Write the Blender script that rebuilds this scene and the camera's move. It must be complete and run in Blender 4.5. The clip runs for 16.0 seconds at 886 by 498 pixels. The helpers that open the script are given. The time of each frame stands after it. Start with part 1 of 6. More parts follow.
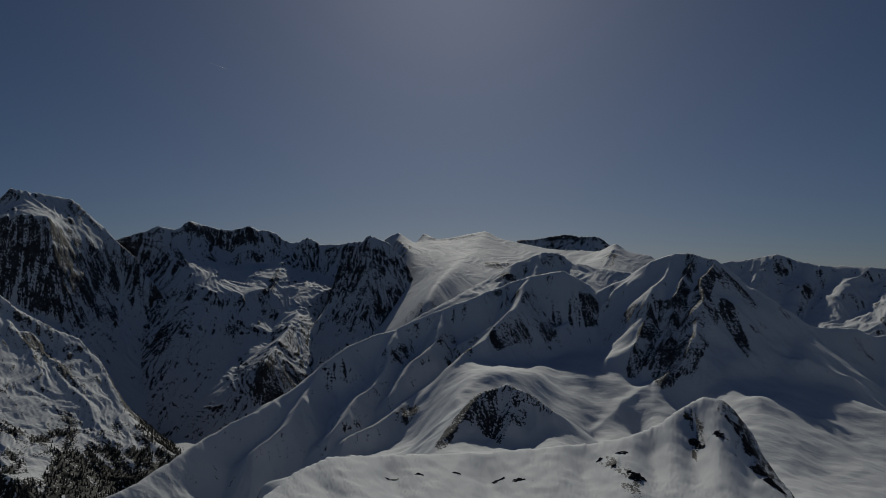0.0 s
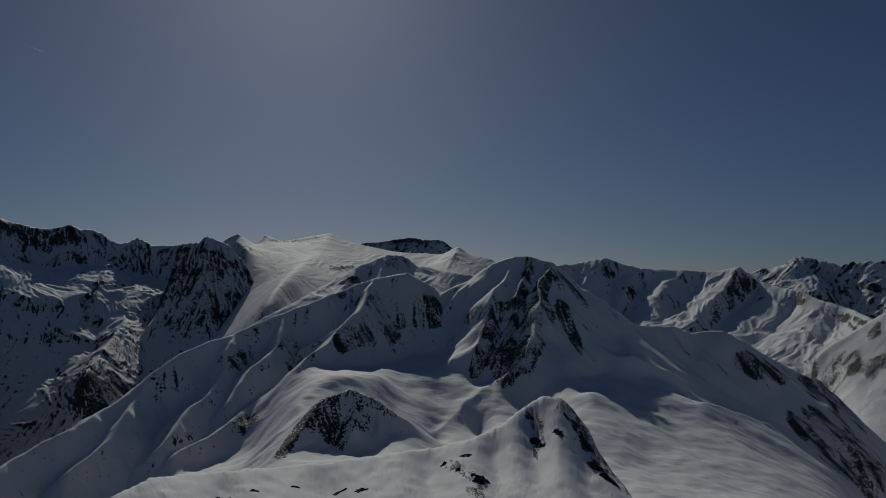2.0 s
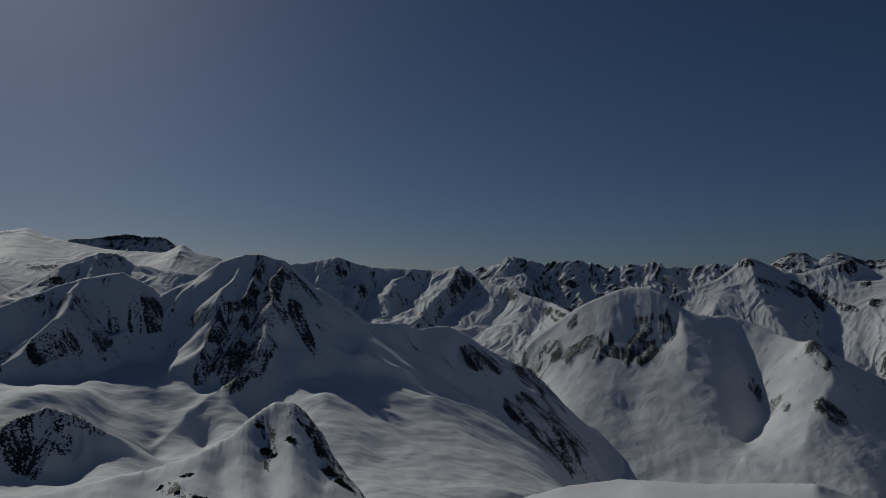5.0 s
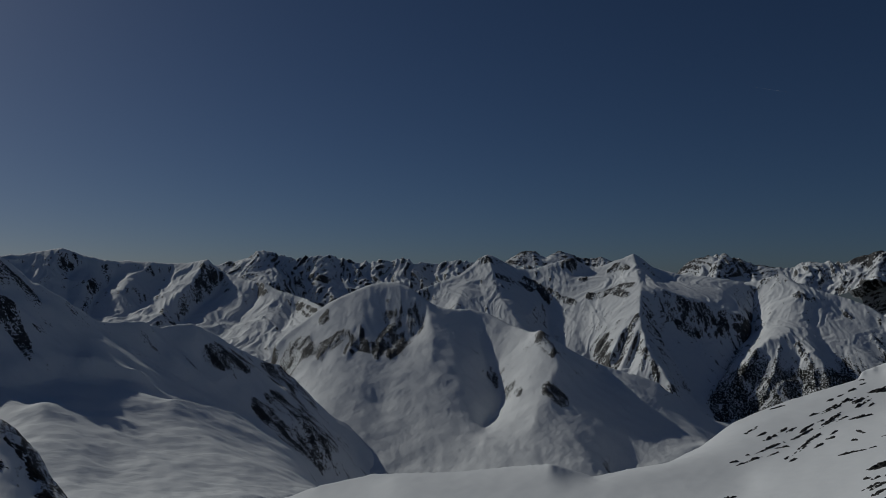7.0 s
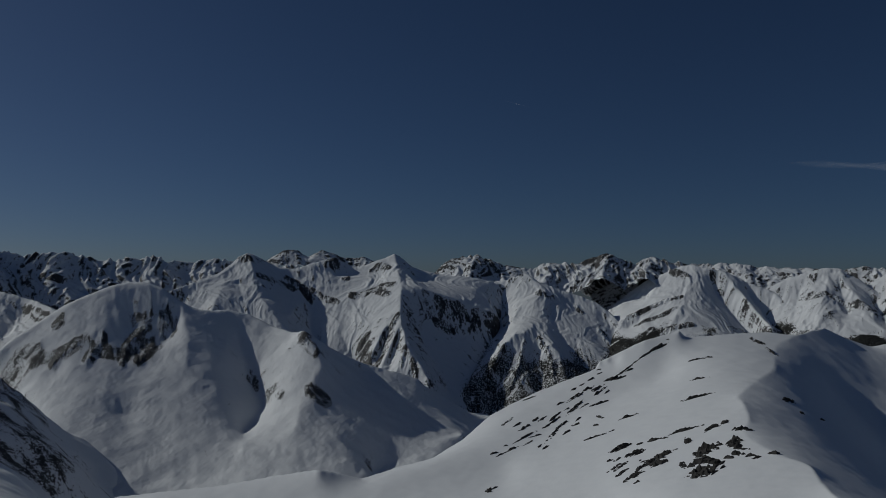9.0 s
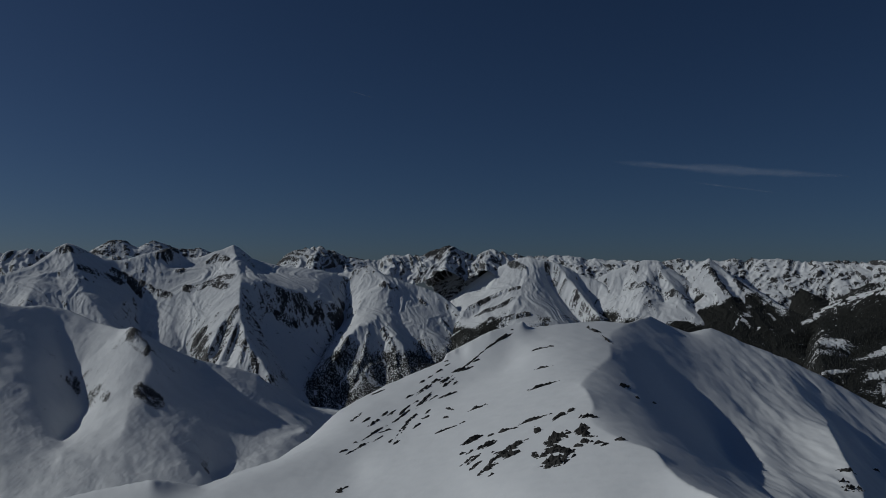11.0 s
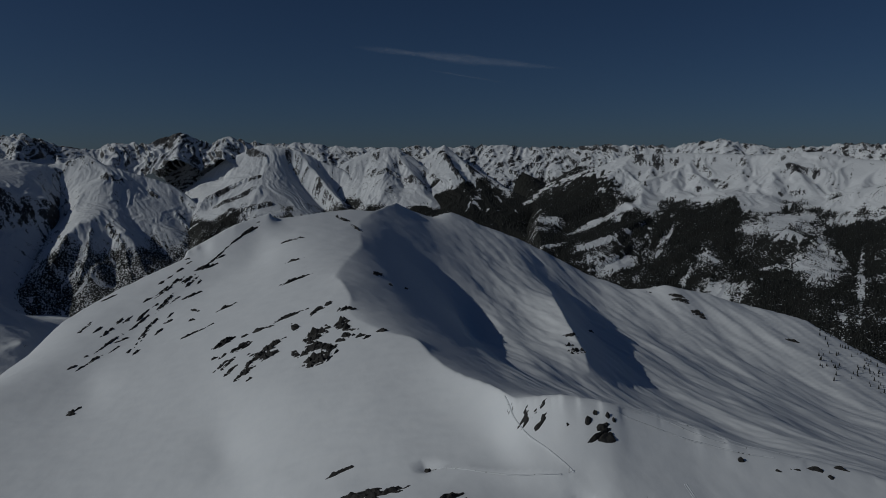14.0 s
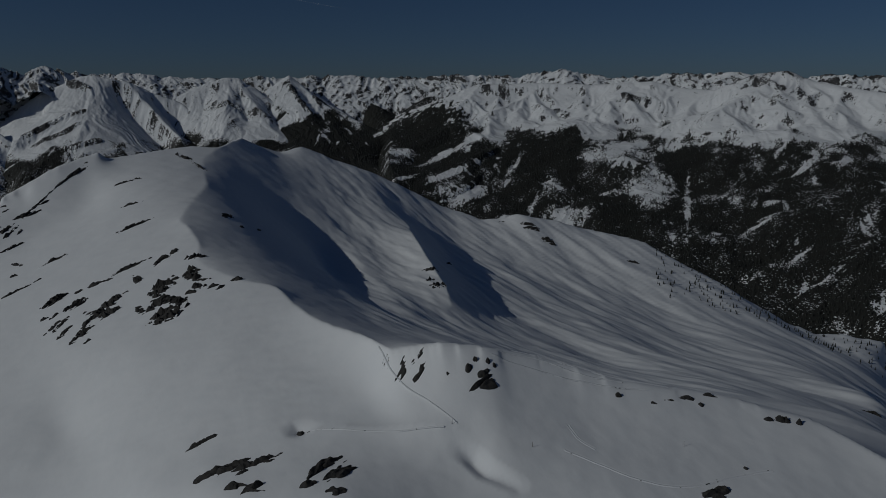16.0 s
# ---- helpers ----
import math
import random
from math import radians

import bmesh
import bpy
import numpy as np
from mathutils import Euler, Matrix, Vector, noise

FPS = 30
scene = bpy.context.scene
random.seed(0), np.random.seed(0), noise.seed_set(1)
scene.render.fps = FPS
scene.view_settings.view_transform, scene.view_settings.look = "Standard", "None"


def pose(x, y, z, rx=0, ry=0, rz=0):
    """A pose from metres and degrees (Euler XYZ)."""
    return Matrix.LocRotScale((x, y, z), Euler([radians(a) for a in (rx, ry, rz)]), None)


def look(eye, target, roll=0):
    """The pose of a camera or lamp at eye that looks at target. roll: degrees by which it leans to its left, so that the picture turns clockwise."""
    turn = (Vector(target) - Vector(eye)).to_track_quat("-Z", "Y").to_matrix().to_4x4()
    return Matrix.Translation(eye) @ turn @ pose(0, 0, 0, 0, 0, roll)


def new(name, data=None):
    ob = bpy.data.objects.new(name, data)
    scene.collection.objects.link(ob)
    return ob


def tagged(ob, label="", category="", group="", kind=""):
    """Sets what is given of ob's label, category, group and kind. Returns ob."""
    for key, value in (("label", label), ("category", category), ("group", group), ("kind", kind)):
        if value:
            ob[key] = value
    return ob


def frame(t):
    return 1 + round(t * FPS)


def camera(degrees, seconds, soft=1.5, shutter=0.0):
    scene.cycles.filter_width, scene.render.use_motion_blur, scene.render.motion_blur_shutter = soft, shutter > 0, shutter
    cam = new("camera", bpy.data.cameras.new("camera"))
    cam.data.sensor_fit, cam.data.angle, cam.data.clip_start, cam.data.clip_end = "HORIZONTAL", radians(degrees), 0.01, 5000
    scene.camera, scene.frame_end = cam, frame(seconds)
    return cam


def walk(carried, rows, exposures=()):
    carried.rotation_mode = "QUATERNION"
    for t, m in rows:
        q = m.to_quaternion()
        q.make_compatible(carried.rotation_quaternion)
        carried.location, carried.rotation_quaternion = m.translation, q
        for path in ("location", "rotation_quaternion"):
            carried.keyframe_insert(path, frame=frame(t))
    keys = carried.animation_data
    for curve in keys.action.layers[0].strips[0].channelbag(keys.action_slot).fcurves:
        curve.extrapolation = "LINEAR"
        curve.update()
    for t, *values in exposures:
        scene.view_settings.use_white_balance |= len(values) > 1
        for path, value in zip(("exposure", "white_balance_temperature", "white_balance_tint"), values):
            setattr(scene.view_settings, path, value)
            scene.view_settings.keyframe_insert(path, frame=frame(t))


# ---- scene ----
# ---- camera: a small aircraft gliding forward while it pans to the right ----
cam = camera(62.36, 16.0, soft=0.8)
walk(cam, [
    (0.0, pose(0.00, 0.00, 0.00, 91.904, 0.016, 0.000)),
    (0.5, pose(0.29, 4.49, -0.26, 91.982, 0.035, -2.950)),
    (1.0, pose(0.75, 8.97, -0.53, 92.028, 0.034, -5.716)),
    (1.5, pose(1.37, 13.42, -0.79, 92.061, 0.007, -8.716)),
    (2.0, pose(2.17, 17.85, -1.06, 92.113, 0.067, -12.106)),
    (2.5, pose(3.13, 22.25, -1.32, 92.155, 0.131, -15.345)),
    (3.0, pose(4.26, 26.60, -1.58, 92.169, 0.134, -18.084)),
    (5.5, pose(12.26, 47.60, -2.18, 91.788, 0.320, -37.446)),
    (6.0, pose(14.29, 51.61, -2.21, 91.580, 0.174, -42.302)),
    (6.5, pose(16.47, 55.56, -2.23, 91.515, 0.078, -47.235)),
    (7.0, pose(18.77, 59.42, -2.25, 91.516, -0.008, -52.126)),
    (7.5, pose(21.21, 63.20, -2.28, 91.533, -0.146, -57.044)),
    (8.0, pose(23.78, 66.90, -2.30, 91.575, -0.188, -61.976)),
    (8.5, pose(26.54, 70.44, -2.21, 91.595, -0.220, -66.634)),
    (9.0, pose(29.58, 73.77, -2.13, 91.517, -0.274, -70.610)),
    (11.5, pose(48.05, 86.37, -1.69, 91.253, -0.326, -85.858)),
    (12.0, pose(52.25, 87.98, -1.60, 91.295, -0.259, -89.130)),
    (12.5, pose(56.55, 89.31, -1.50, 89.101, -0.129, -92.610)),
    (13.0, pose(60.92, 90.38, -1.40, 86.772, 0.020, -95.977)),
    (13.5, pose(65.34, 91.19, -1.29, 84.477, 0.093, -99.387)),
    (14.0, pose(69.81, 91.73, -1.19, 82.207, 0.122, -102.903)),
    (14.5, pose(74.30, 92.01, -1.09, 79.978, 0.209, -106.133)),
    (15.0, pose(78.80, 92.03, -0.98, 77.857, 0.228, -108.945)),
    (15.5, pose(83.29, 91.77, -0.88, 76.910, 0.283, -111.781)),
    (16.0, pose(87.76, 91.26, -0.78, 76.904, 0.240, -114.623)),
], exposures=((0.0, -1.65, 6150, 10), (6.0, -1.65, 5980, 10), (12.0, -1.6, 5700, 10), (14.0, -1.93, 5720, 10), (16.0, -2.23, 5750, 10)))

# ---- sun and sky ----
SUN_AZ, SUN_EL = 1.0, 29.0          # degrees clockwise from +y, and above the horizon
sun = new("sun", bpy.data.lights.new("sun", "SUN"))
sun.data.energy, sun.data.angle, sun.data.color = 4.2, radians(0.53), (1.0, 0.945, 0.80)
sun.matrix_world = look((0, 0, 0), (-math.sin(radians(SUN_AZ)) * math.cos(radians(SUN_EL)),
                                    -math.cos(radians(SUN_AZ)) * math.cos(radians(SUN_EL)), -math.sin(radians(SUN_EL))))
world = bpy.data.worlds.new("world")
scene.world = world
world.use_nodes = True
wn, wl = world.node_tree.nodes, world.node_tree.links
sky = wn.new("ShaderNodeTexSky")
sky.sky_type, sky.sun_disc = "NISHITA", False
sky.sun_elevation, sky.sun_rotation = radians(SUN_EL), radians(SUN_AZ)
sky.altitude, sky.air_density, sky.dust_density, sky.ozone_density = 3000, 1.0, 6.2, 5.4
view_dir, lifted, unit = wn.new("ShaderNodeTexCoord"), wn.new("ShaderNodeVectorMath"), wn.new("ShaderNodeVectorMath")
lifted.operation, unit.operation = "ADD", "NORMALIZE"
lifted.inputs[1].default_value = (0.0, 0.0, 0.02)      # sky sampled slightly higher than the view, skipping its dull brown horizon
wl.new(view_dir.outputs["Generated"], lifted.inputs[0])
wl.new(lifted.outputs[0], unit.inputs[0])
wl.new(unit.outputs[0], sky.inputs[0])
wl.new(sky.outputs[0], wn["Background"].inputs[0])
wn["Background"].inputs[1].default_value = 0.047


# ---- materials ----
def mixed(nt, fac, a, b):
    n = nt.nodes.new("ShaderNodeMix")
    n.data_type = "RGBA"
    for sock, v in ((n.inputs[0], fac), (n.inputs[6], a), (n.inputs[7], b)):
        if isinstance(v, (tuple, float)):
            sock.default_value = v
        else:
            nt.links.new(v, sock)
    return n.outputs[2]


def maths(nt, op, a, b=0.0, c=0.0):
    n = nt.nodes.new("ShaderNodeMath")
    n.operation = op
    for sock, v in zip(n.inputs, (a, b, c)):
        if isinstance(v, (int, float)):
            sock.default_value = v
        else:
            nt.links.new(v, sock)
    return n.outputs[0]


def noise_of(nt, vec, scale, detail=4.0, rough=0.55, stretch=None, kind="FBM"):
    if stretch:
        m = nt.nodes.new("ShaderNodeMapping")
        m.inputs["Scale"].default_value = stretch
        nt.links.new(vec, m.inputs[0])
        vec = m.outputs[0]
    n = nt.nodes.new("ShaderNodeTexNoise")
    n.noise_type = kind
    n.inputs["Scale"].default_value, n.inputs["Detail"].default_value, n.inputs["Roughness"].default_value = scale, detail, rough
    nt.links.new(vec, n.inputs["Vector"])
    return n.outputs["Fac"]


def step(nt, v, lo, hi):
    n = nt.nodes.new("ShaderNodeMapRange")
    n.interpolation_type = "SMOOTHSTEP"
    nt.links.new(v, n.inputs[0])
    n.inputs[1].default_value, n.inputs[2].default_value = lo, hi
    return n.outputs[0]


def terrain_material(name, grain, rock=(0.085, 0.084, 0.084, 1), rock2=(0.042, 0.041, 0.042, 1), snow=(0.86, 0.87, 0.88, 1), bump=0.35, crags=1.0):
    """Snow over rock, with woods; grain is the size in metres of the finest detail."""
    m = bpy.data.materials.new(name)
    m.use_nodes = True
    nt = m.node_tree
    p = nt.nodes["Principled BSDF"]
    geo = nt.nodes.new("ShaderNodeNewGeometry").outputs["Position"]
    att = {}
    for key in ("rock", "woods"):
        a = nt.nodes.new("ShaderNodeAttribute")
        a.attribute_name = key
        att[key] = a.outputs["Fac"]
    fine = noise_of(nt, geo, 1.0 / grain, 5, 0.62, (1.0, 1.0, 0.4))
    mid = noise_of(nt, geo, 0.16 / grain, 4, 0.55)
    rk = step(nt, maths(nt, "ADD", att["rock"], maths(nt, "ADD", maths(nt, "MULTIPLY", maths(nt, "SUBTRACT", fine, 0.5), 3.2), maths(nt, "MULTIPLY", maths(nt, "SUBTRACT", mid, 0.5), 0.6))), 0.47, 0.55)
    wd = step(nt, maths(nt, "ADD", att["woods"], maths(nt, "MULTIPLY", maths(nt, "SUBTRACT", fine, 0.5), 3.2)), 0.4, 0.5)
    snow_c = mixed(nt, mid, snow, (snow[0] * 0.93, snow[1] * 0.945, snow[2] * 0.96, 1))
    rock_c = mixed(nt, step(nt, mid, 0.35, 0.65), rock, rock2)
    wood_c = mixed(nt, fine, (0.011, 0.013, 0.011, 1), (0.034, 0.033, 0.029, 1))
    col = mixed(nt, rk, snow_c, rock_c)
    col = mixed(nt, wd, col, wood_c)
    nt.links.new(col, p.inputs["Base Color"])
    p.inputs["Roughness"].default_value = 0.75
    p.inputs["Specular IOR Level"].default_value = 0.25
    crag = noise_of(nt, geo, 0.22 / grain, 4, 0.6, (1.0, 1.0, 0.4), "RIDGED_MULTIFRACTAL")
    relief = maths(nt, "ADD", maths(nt, "MULTIPLY", fine, maths(nt, "ADD", maths(nt, "MULTIPLY", rk, 2.4), 0.22)), maths(nt, "MULTIPLY", crag, maths(nt, "MULTIPLY", maths(nt, "ADD", rk, 0.06), crags)))
    ripple = noise_of(nt, geo, 0.35 / grain, 3, 0.5, (0.35, 1.0, 1.0))
    relief = maths(nt, "ADD", relief, maths(nt, "MULTIPLY", ripple, 0.9))
    b = nt.nodes.new("ShaderNodeBump")
    b.inputs["Strength"].default_value, b.inputs["Distance"].default_value = bump, grain * 0.55
    nt.links.new(relief, b.inputs["Height"])
    nt.links.new(b.outputs[0], p.inputs["Normal"])
    return m


# ---- relief: noise and ridges ----
HUB = (45.0, 70.0)      # the middle of the flight, round which the country is laid out
_rng = np.random.RandomState(7)
_perm = np.concatenate([_rng.permutation(256)] * 3)
_ang = _rng.rand(256) * 2 * np.pi
_gx, _gy = np.cos(_ang), np.sin(_ang)


def perlin(x, y, seed=0):
    x, y = x + seed * 37.13, y + seed * 91.7
    xi, yi = np.floor(x).astype(int), np.floor(y).astype(int)
    xf, yf = x - xi, y - yi
    u, v = xf ** 3 * (xf * (xf * 6 - 15) + 10), yf ** 3 * (yf * (yf * 6 - 15) + 10)

    def corner(i, j):
        h = _perm[_perm[(xi + i) & 255] + ((yi + j) & 255)]
        return _gx[h] * (xf - i) + _gy[h] * (yf - j)
    a = corner(0, 0) * (1 - u) + corner(1, 0) * u
    b = corner(0, 1) * (1 - u) + corner(1, 1) * u
    return (a * (1 - v) + b * v) * 1.45


def fbm(x, y, octaves=3, seed=0):
    return sum(perlin(x * 2 ** k, y * 2 ** k, seed + k) * 0.5 ** k for k in range(octaves))


def ridged(x, y, octaves=4, seed=0):
    total, weight = 0, 1.0
    for k in range(octaves):
        n = 1 - np.abs(perlin(x * 2 ** k, y * 2 ** k, seed + k))
        total = total + n * n * weight * 0.5 ** k
        weight = np.clip(n * 1.3, 0, 1)
    return total - 1.0


def smooth(t):
    t = np.clip(t, 0, 1)
    return t * t * (3 - 2 * t)


def blurred(a, times):
    for _ in range(times):
        p = np.pad(a, 1, mode="edge")
        a = (p[1:-1, 1:-1] * 2 + p[:-2, 1:-1] + p[2:, 1:-1] + p[1:-1, :-2] + p[1:-1, 2:]) / 6
    return a


def relaxed(lines, az0, az1, r0, r1, na, nr, front, back, side, melt, held_by):
    """A sheet hung over crest, rib and foot lines (azimuth, height, distance), on a fan of na x nr points."""
    levels = [(na, nr)]
    while min(levels[-1]) > 24:
        levels.append(((levels[-1][0] + 1) // 2, (levels[-1][1] + 1) // 2))
    z = None
    for a_n, r_n in reversed(levels):
        held, weight = np.zeros((a_n, r_n)), np.zeros((a_n, r_n))
        for flag, pts in lines:
            if flag not in held_by:
                continue
            p = np.array(pts, float)
            i = (p[:, 0] - az0) / (az1 - az0) * (a_n - 1)
            j = np.log(p[:, 2] / r0) / np.log(r1 / r0) * (r_n - 1)
            for k in range(len(p) - 1):
                n = int(2 * max(abs(i[k + 1] - i[k]), abs(j[k + 1] - j[k]))) + 2
                s = np.linspace(0, 1, n)
                a = np.rint(i[k] + s * (i[k + 1] - i[k])).astype(int)
                b = np.rint(j[k] + s * (j[k + 1] - j[k])).astype(int)
                ok = (a >= 0) & (a < a_n) & (b >= 0) & (b < r_n)
                np.add.at(held, (a[ok], b[ok]), (p[k, 1] + s * (p[k + 1, 1] - p[k, 1]))[ok])
                np.add.at(weight, (a[ok], b[ok]), 1)
        if front is not None:
            held[:, 0], weight[:, 0] = front, 1
        if back is not None:
            held[:, -1], weight[:, -1] = back, 1
        if side is not None:
            for c in (0, -1):
                held[c], weight[c] = side, 1
        fix = weight > 0
        value = np.where(fix, held / np.maximum(weight, 1), 0)
        if z is None:
            z = np.where(fix, value, value[fix].mean())
            sweeps = 900
        else:
            ii = np.linspace(0, z.shape[0] - 1, a_n)
            jj = np.linspace(0, z.shape[1] - 1, r_n)
            z = np.array([np.interp(jj, np.arange(z.shape[1]), row) for row in z])
            z = np.array([np.interp(ii, np.arange(z.shape[0]), col) for col in z.T]).T
            sweeps = 70
        for _ in range(sweeps):
            z = np.where(fix, value, z)
            p = np.pad(z, 1, mode="edge")
            z = (p[:-2, 1:-1] + p[2:, 1:-1] + p[1:-1, :-2] + p[1:-1, 2:]) / 4
        z = np.where(fix, value, z)
    firm = np.zeros((na, nr), bool)
    for flag, pts in lines:
        if flag in "rc":
            p = np.array(pts, float)
            for k in range(len(p) - 1):
                q = p[k] + np.linspace(0, 1, 2 * na)[:, None] * (p[k + 1] - p[k])
                a = np.rint((q[:, 0] - az0) / (az1 - az0) * (na - 1)).astype(int)
                b = np.rint(np.log(q[:, 2] / r0) / np.log(r1 / r0) * (nr - 1)).astype(int)
                ok = (a >= 0) & (a < na) & (b >= 0) & (b < nr)
                firm[a[ok], b[ok]] = True
    edge, kept = z.copy(), z.copy()
    for _ in range(melt):                                # the slopes between the ridges settle
        z = np.where(firm, kept, blurred(z, 1))
        z[0], z[-1], z[:, 0], z[:, -1] = edge[0], edge[-1], edge[:, 0], edge[:, -1]
    rib, top, knob = np.zeros((na, nr)), np.zeros((na, nr)), np.zeros((na, nr))
    for flag, pts in lines:
        if flag in "rcm":
            p = np.array(pts, float)
            for k in range(len(p) - 1):
                s = np.linspace(0, 1, 400)[:, None]
                q = p[k] + s * (p[k + 1] - p[k])
                a = np.clip(np.rint((q[:, 0] - az0) / (az1 - az0) * (na - 1)).astype(int), 0, na - 1)
                b = np.clip(np.rint(np.log(q[:, 2] / r0) / np.log(r1 / r0) * (nr - 1)).astype(int), 0, nr - 1)
                (top if flag == "c" else rib)[a, b] = 1
                if flag == "m":
                    knob[a, b] = 1
    return z, rib, top, knob


def eroded(z, A, R, rounds, power):
    """Water carves the sheet: each round, every point drains to its lowest neighbour and is worn towards it."""
    na, nr = z.shape
    cell = (R[0, 1] - R[0, 0]) / R[0, 0]                 # the same share of the distance everywhere
    wide = A[1, 0] - A[0, 0]
    ids = np.arange(na * nr).reshape(na, nr)
    unit = np.median(R) * math.sqrt(cell * wide)
    area = (R * R * cell * wide).ravel() / unit ** 2
    for _ in range(rounds):
        for _ in range(5):                               # pools fill up
            p = np.pad(z, 1, mode="edge")
            low = np.minimum(np.minimum(p[:-2, 1:-1], p[2:, 1:-1]), np.minimum(p[1:-1, :-2], p[1:-1, 2:]))
            low = np.minimum(low, np.minimum(np.minimum(p[:-2, :-2], p[2:, 2:]), np.minimum(p[2:, :-2], p[:-2, 2:])))
            z = np.maximum(z, low + 1e-4)
        best, rec, gap = np.zeros_like(z), ids.copy(), np.ones_like(z)
        for di in (-1, 0, 1):
            for dj in (-1, 0, 1):
                if di == 0 and dj == 0:
                    continue
                zz = np.full_like(z, 1e9)
                src = z[max(di, 0):na + min(di, 0), max(dj, 0):nr + min(dj, 0)]
                zz[max(-di, 0):na + min(-di, 0), max(-dj, 0):nr + min(-dj, 0)] = src
                d = R * math.hypot(di * wide, dj * cell)
                s = (z - zz) / d
                hit = s > best
                best, gap = np.where(hit, s, best), np.where(hit, d, gap)
                rec = np.where(hit, ids + di * nr + dj, rec)
        order = np.argsort(z, axis=None)
        up, to = area.tolist(), rec.ravel().tolist()
        order = order.tolist()
        for i in reversed(order):
            if to[i] != i:
                up[to[i]] += up[i]
        f = (power * unit * np.minimum(np.array(up), 4000.0) ** 0.45 / gap.ravel()).tolist()
        flat = z.ravel().tolist()
        for i in order:
            t = to[i]
            if t != i:
                flat[i] = (flat[i] + f[i] * flat[t]) / (1 + f[i])
        z = np.array(flat).reshape(na, nr)
    return z


def streaks(z, A, R, reach, wide, seed):
    """Noise drawn out along the fall line, as gullies, snow runs and rock ribs lie; unit spread."""
    na, nr = z.shape
    zs = blurred(z, 3)
    dr, da = np.gradient(zs, axis=1) / np.gradient(R, axis=1), np.gradient(zs, axis=0) / (np.gradient(A, axis=0) * R)
    g = np.hypot(dr, da) + 1e-6
    step_i, step_j = da / g / (R * np.gradient(A, axis=0)), dr / g / np.gradient(R, axis=1)
    grain = blurred(np.random.RandomState(seed).randn(na, nr), wide)
    stride = min(R[0, 0] * (A[1, 0] - A[0, 0]), R[0, 1] - R[0, 0])
    total = grain.copy()
    for way in (-1, 1):
        i, j = np.meshgrid(np.arange(na, dtype=float), np.arange(nr, dtype=float), indexing="ij")
        for _ in range(int(reach / stride)):
            ci, cj = np.clip(np.rint(i), 0, na - 1).astype(int), np.clip(np.rint(j), 0, nr - 1).astype(int)
            i, j = i + way * stride * step_i[ci, cj], j + way * stride * step_j[ci, cj]
            total += grain[np.clip(np.rint(i), 0, na - 1).astype(int), np.clip(np.rint(j), 0, nr - 1).astype(int)]
    return (total - total.mean()) / total.std()


def ridge_net(lines, flank, gap, depth, bite, rng):
    """Crests and spurs, and side ridges branching off them, as (start, end, level)."""
    net = []

    def grow(path, level, flag):
        for a, b in zip(path[:-1], path[1:]):
            net.append((a, b, level, flag))
        if level >= depth or flag == "p":
            return
        step_now = gap * 0.46 ** level
        fall = math.tan(radians(flank - bite))
        side, left = rng.choice((-1, 1)), step_now * rng.uniform(0.3, 1.0)
        for a, b in zip(path[:-1], path[1:]):
            d = b - a
            long = math.hypot(d[0], d[1])
            if long < 1:
                continue
            d = d / long
            while left < long:
                p = a + d * left
                side = -side
                dip = 1 if d[2] < -0.08 else -1 if d[2] > 0.08 else rng.choice((-1, 1))
                turn = math.atan2(d[1] * dip, d[0] * dip) + side * dip * radians(rng.uniform(45, 72))
                reach, twig = step_now * rng.uniform(1.0, 2.3), [p]
                for _ in range(3):
                    turn += radians(rng.uniform(-16, 16))
                    k = fall * rng.uniform(0.8, 1.1)
                    twig.append(twig[-1] + np.array((math.cos(turn), math.sin(turn), -k)) * reach / 3)
                grow(twig, level + 1, flag)
                left += step_now * rng.uniform(0.35, 0.75)
            left -= long
    for flag, pts in lines:
        if flag not in "fm":
            p = np.array(pts, float)
            a = np.radians(p[:, 0])
            grow(list(np.stack([HUB[0] + p[:, 2] * np.sin(a), HUB[1] + p[:, 2] * np.cos(a), p[:, 1]], -1)), 0, flag)
    return net


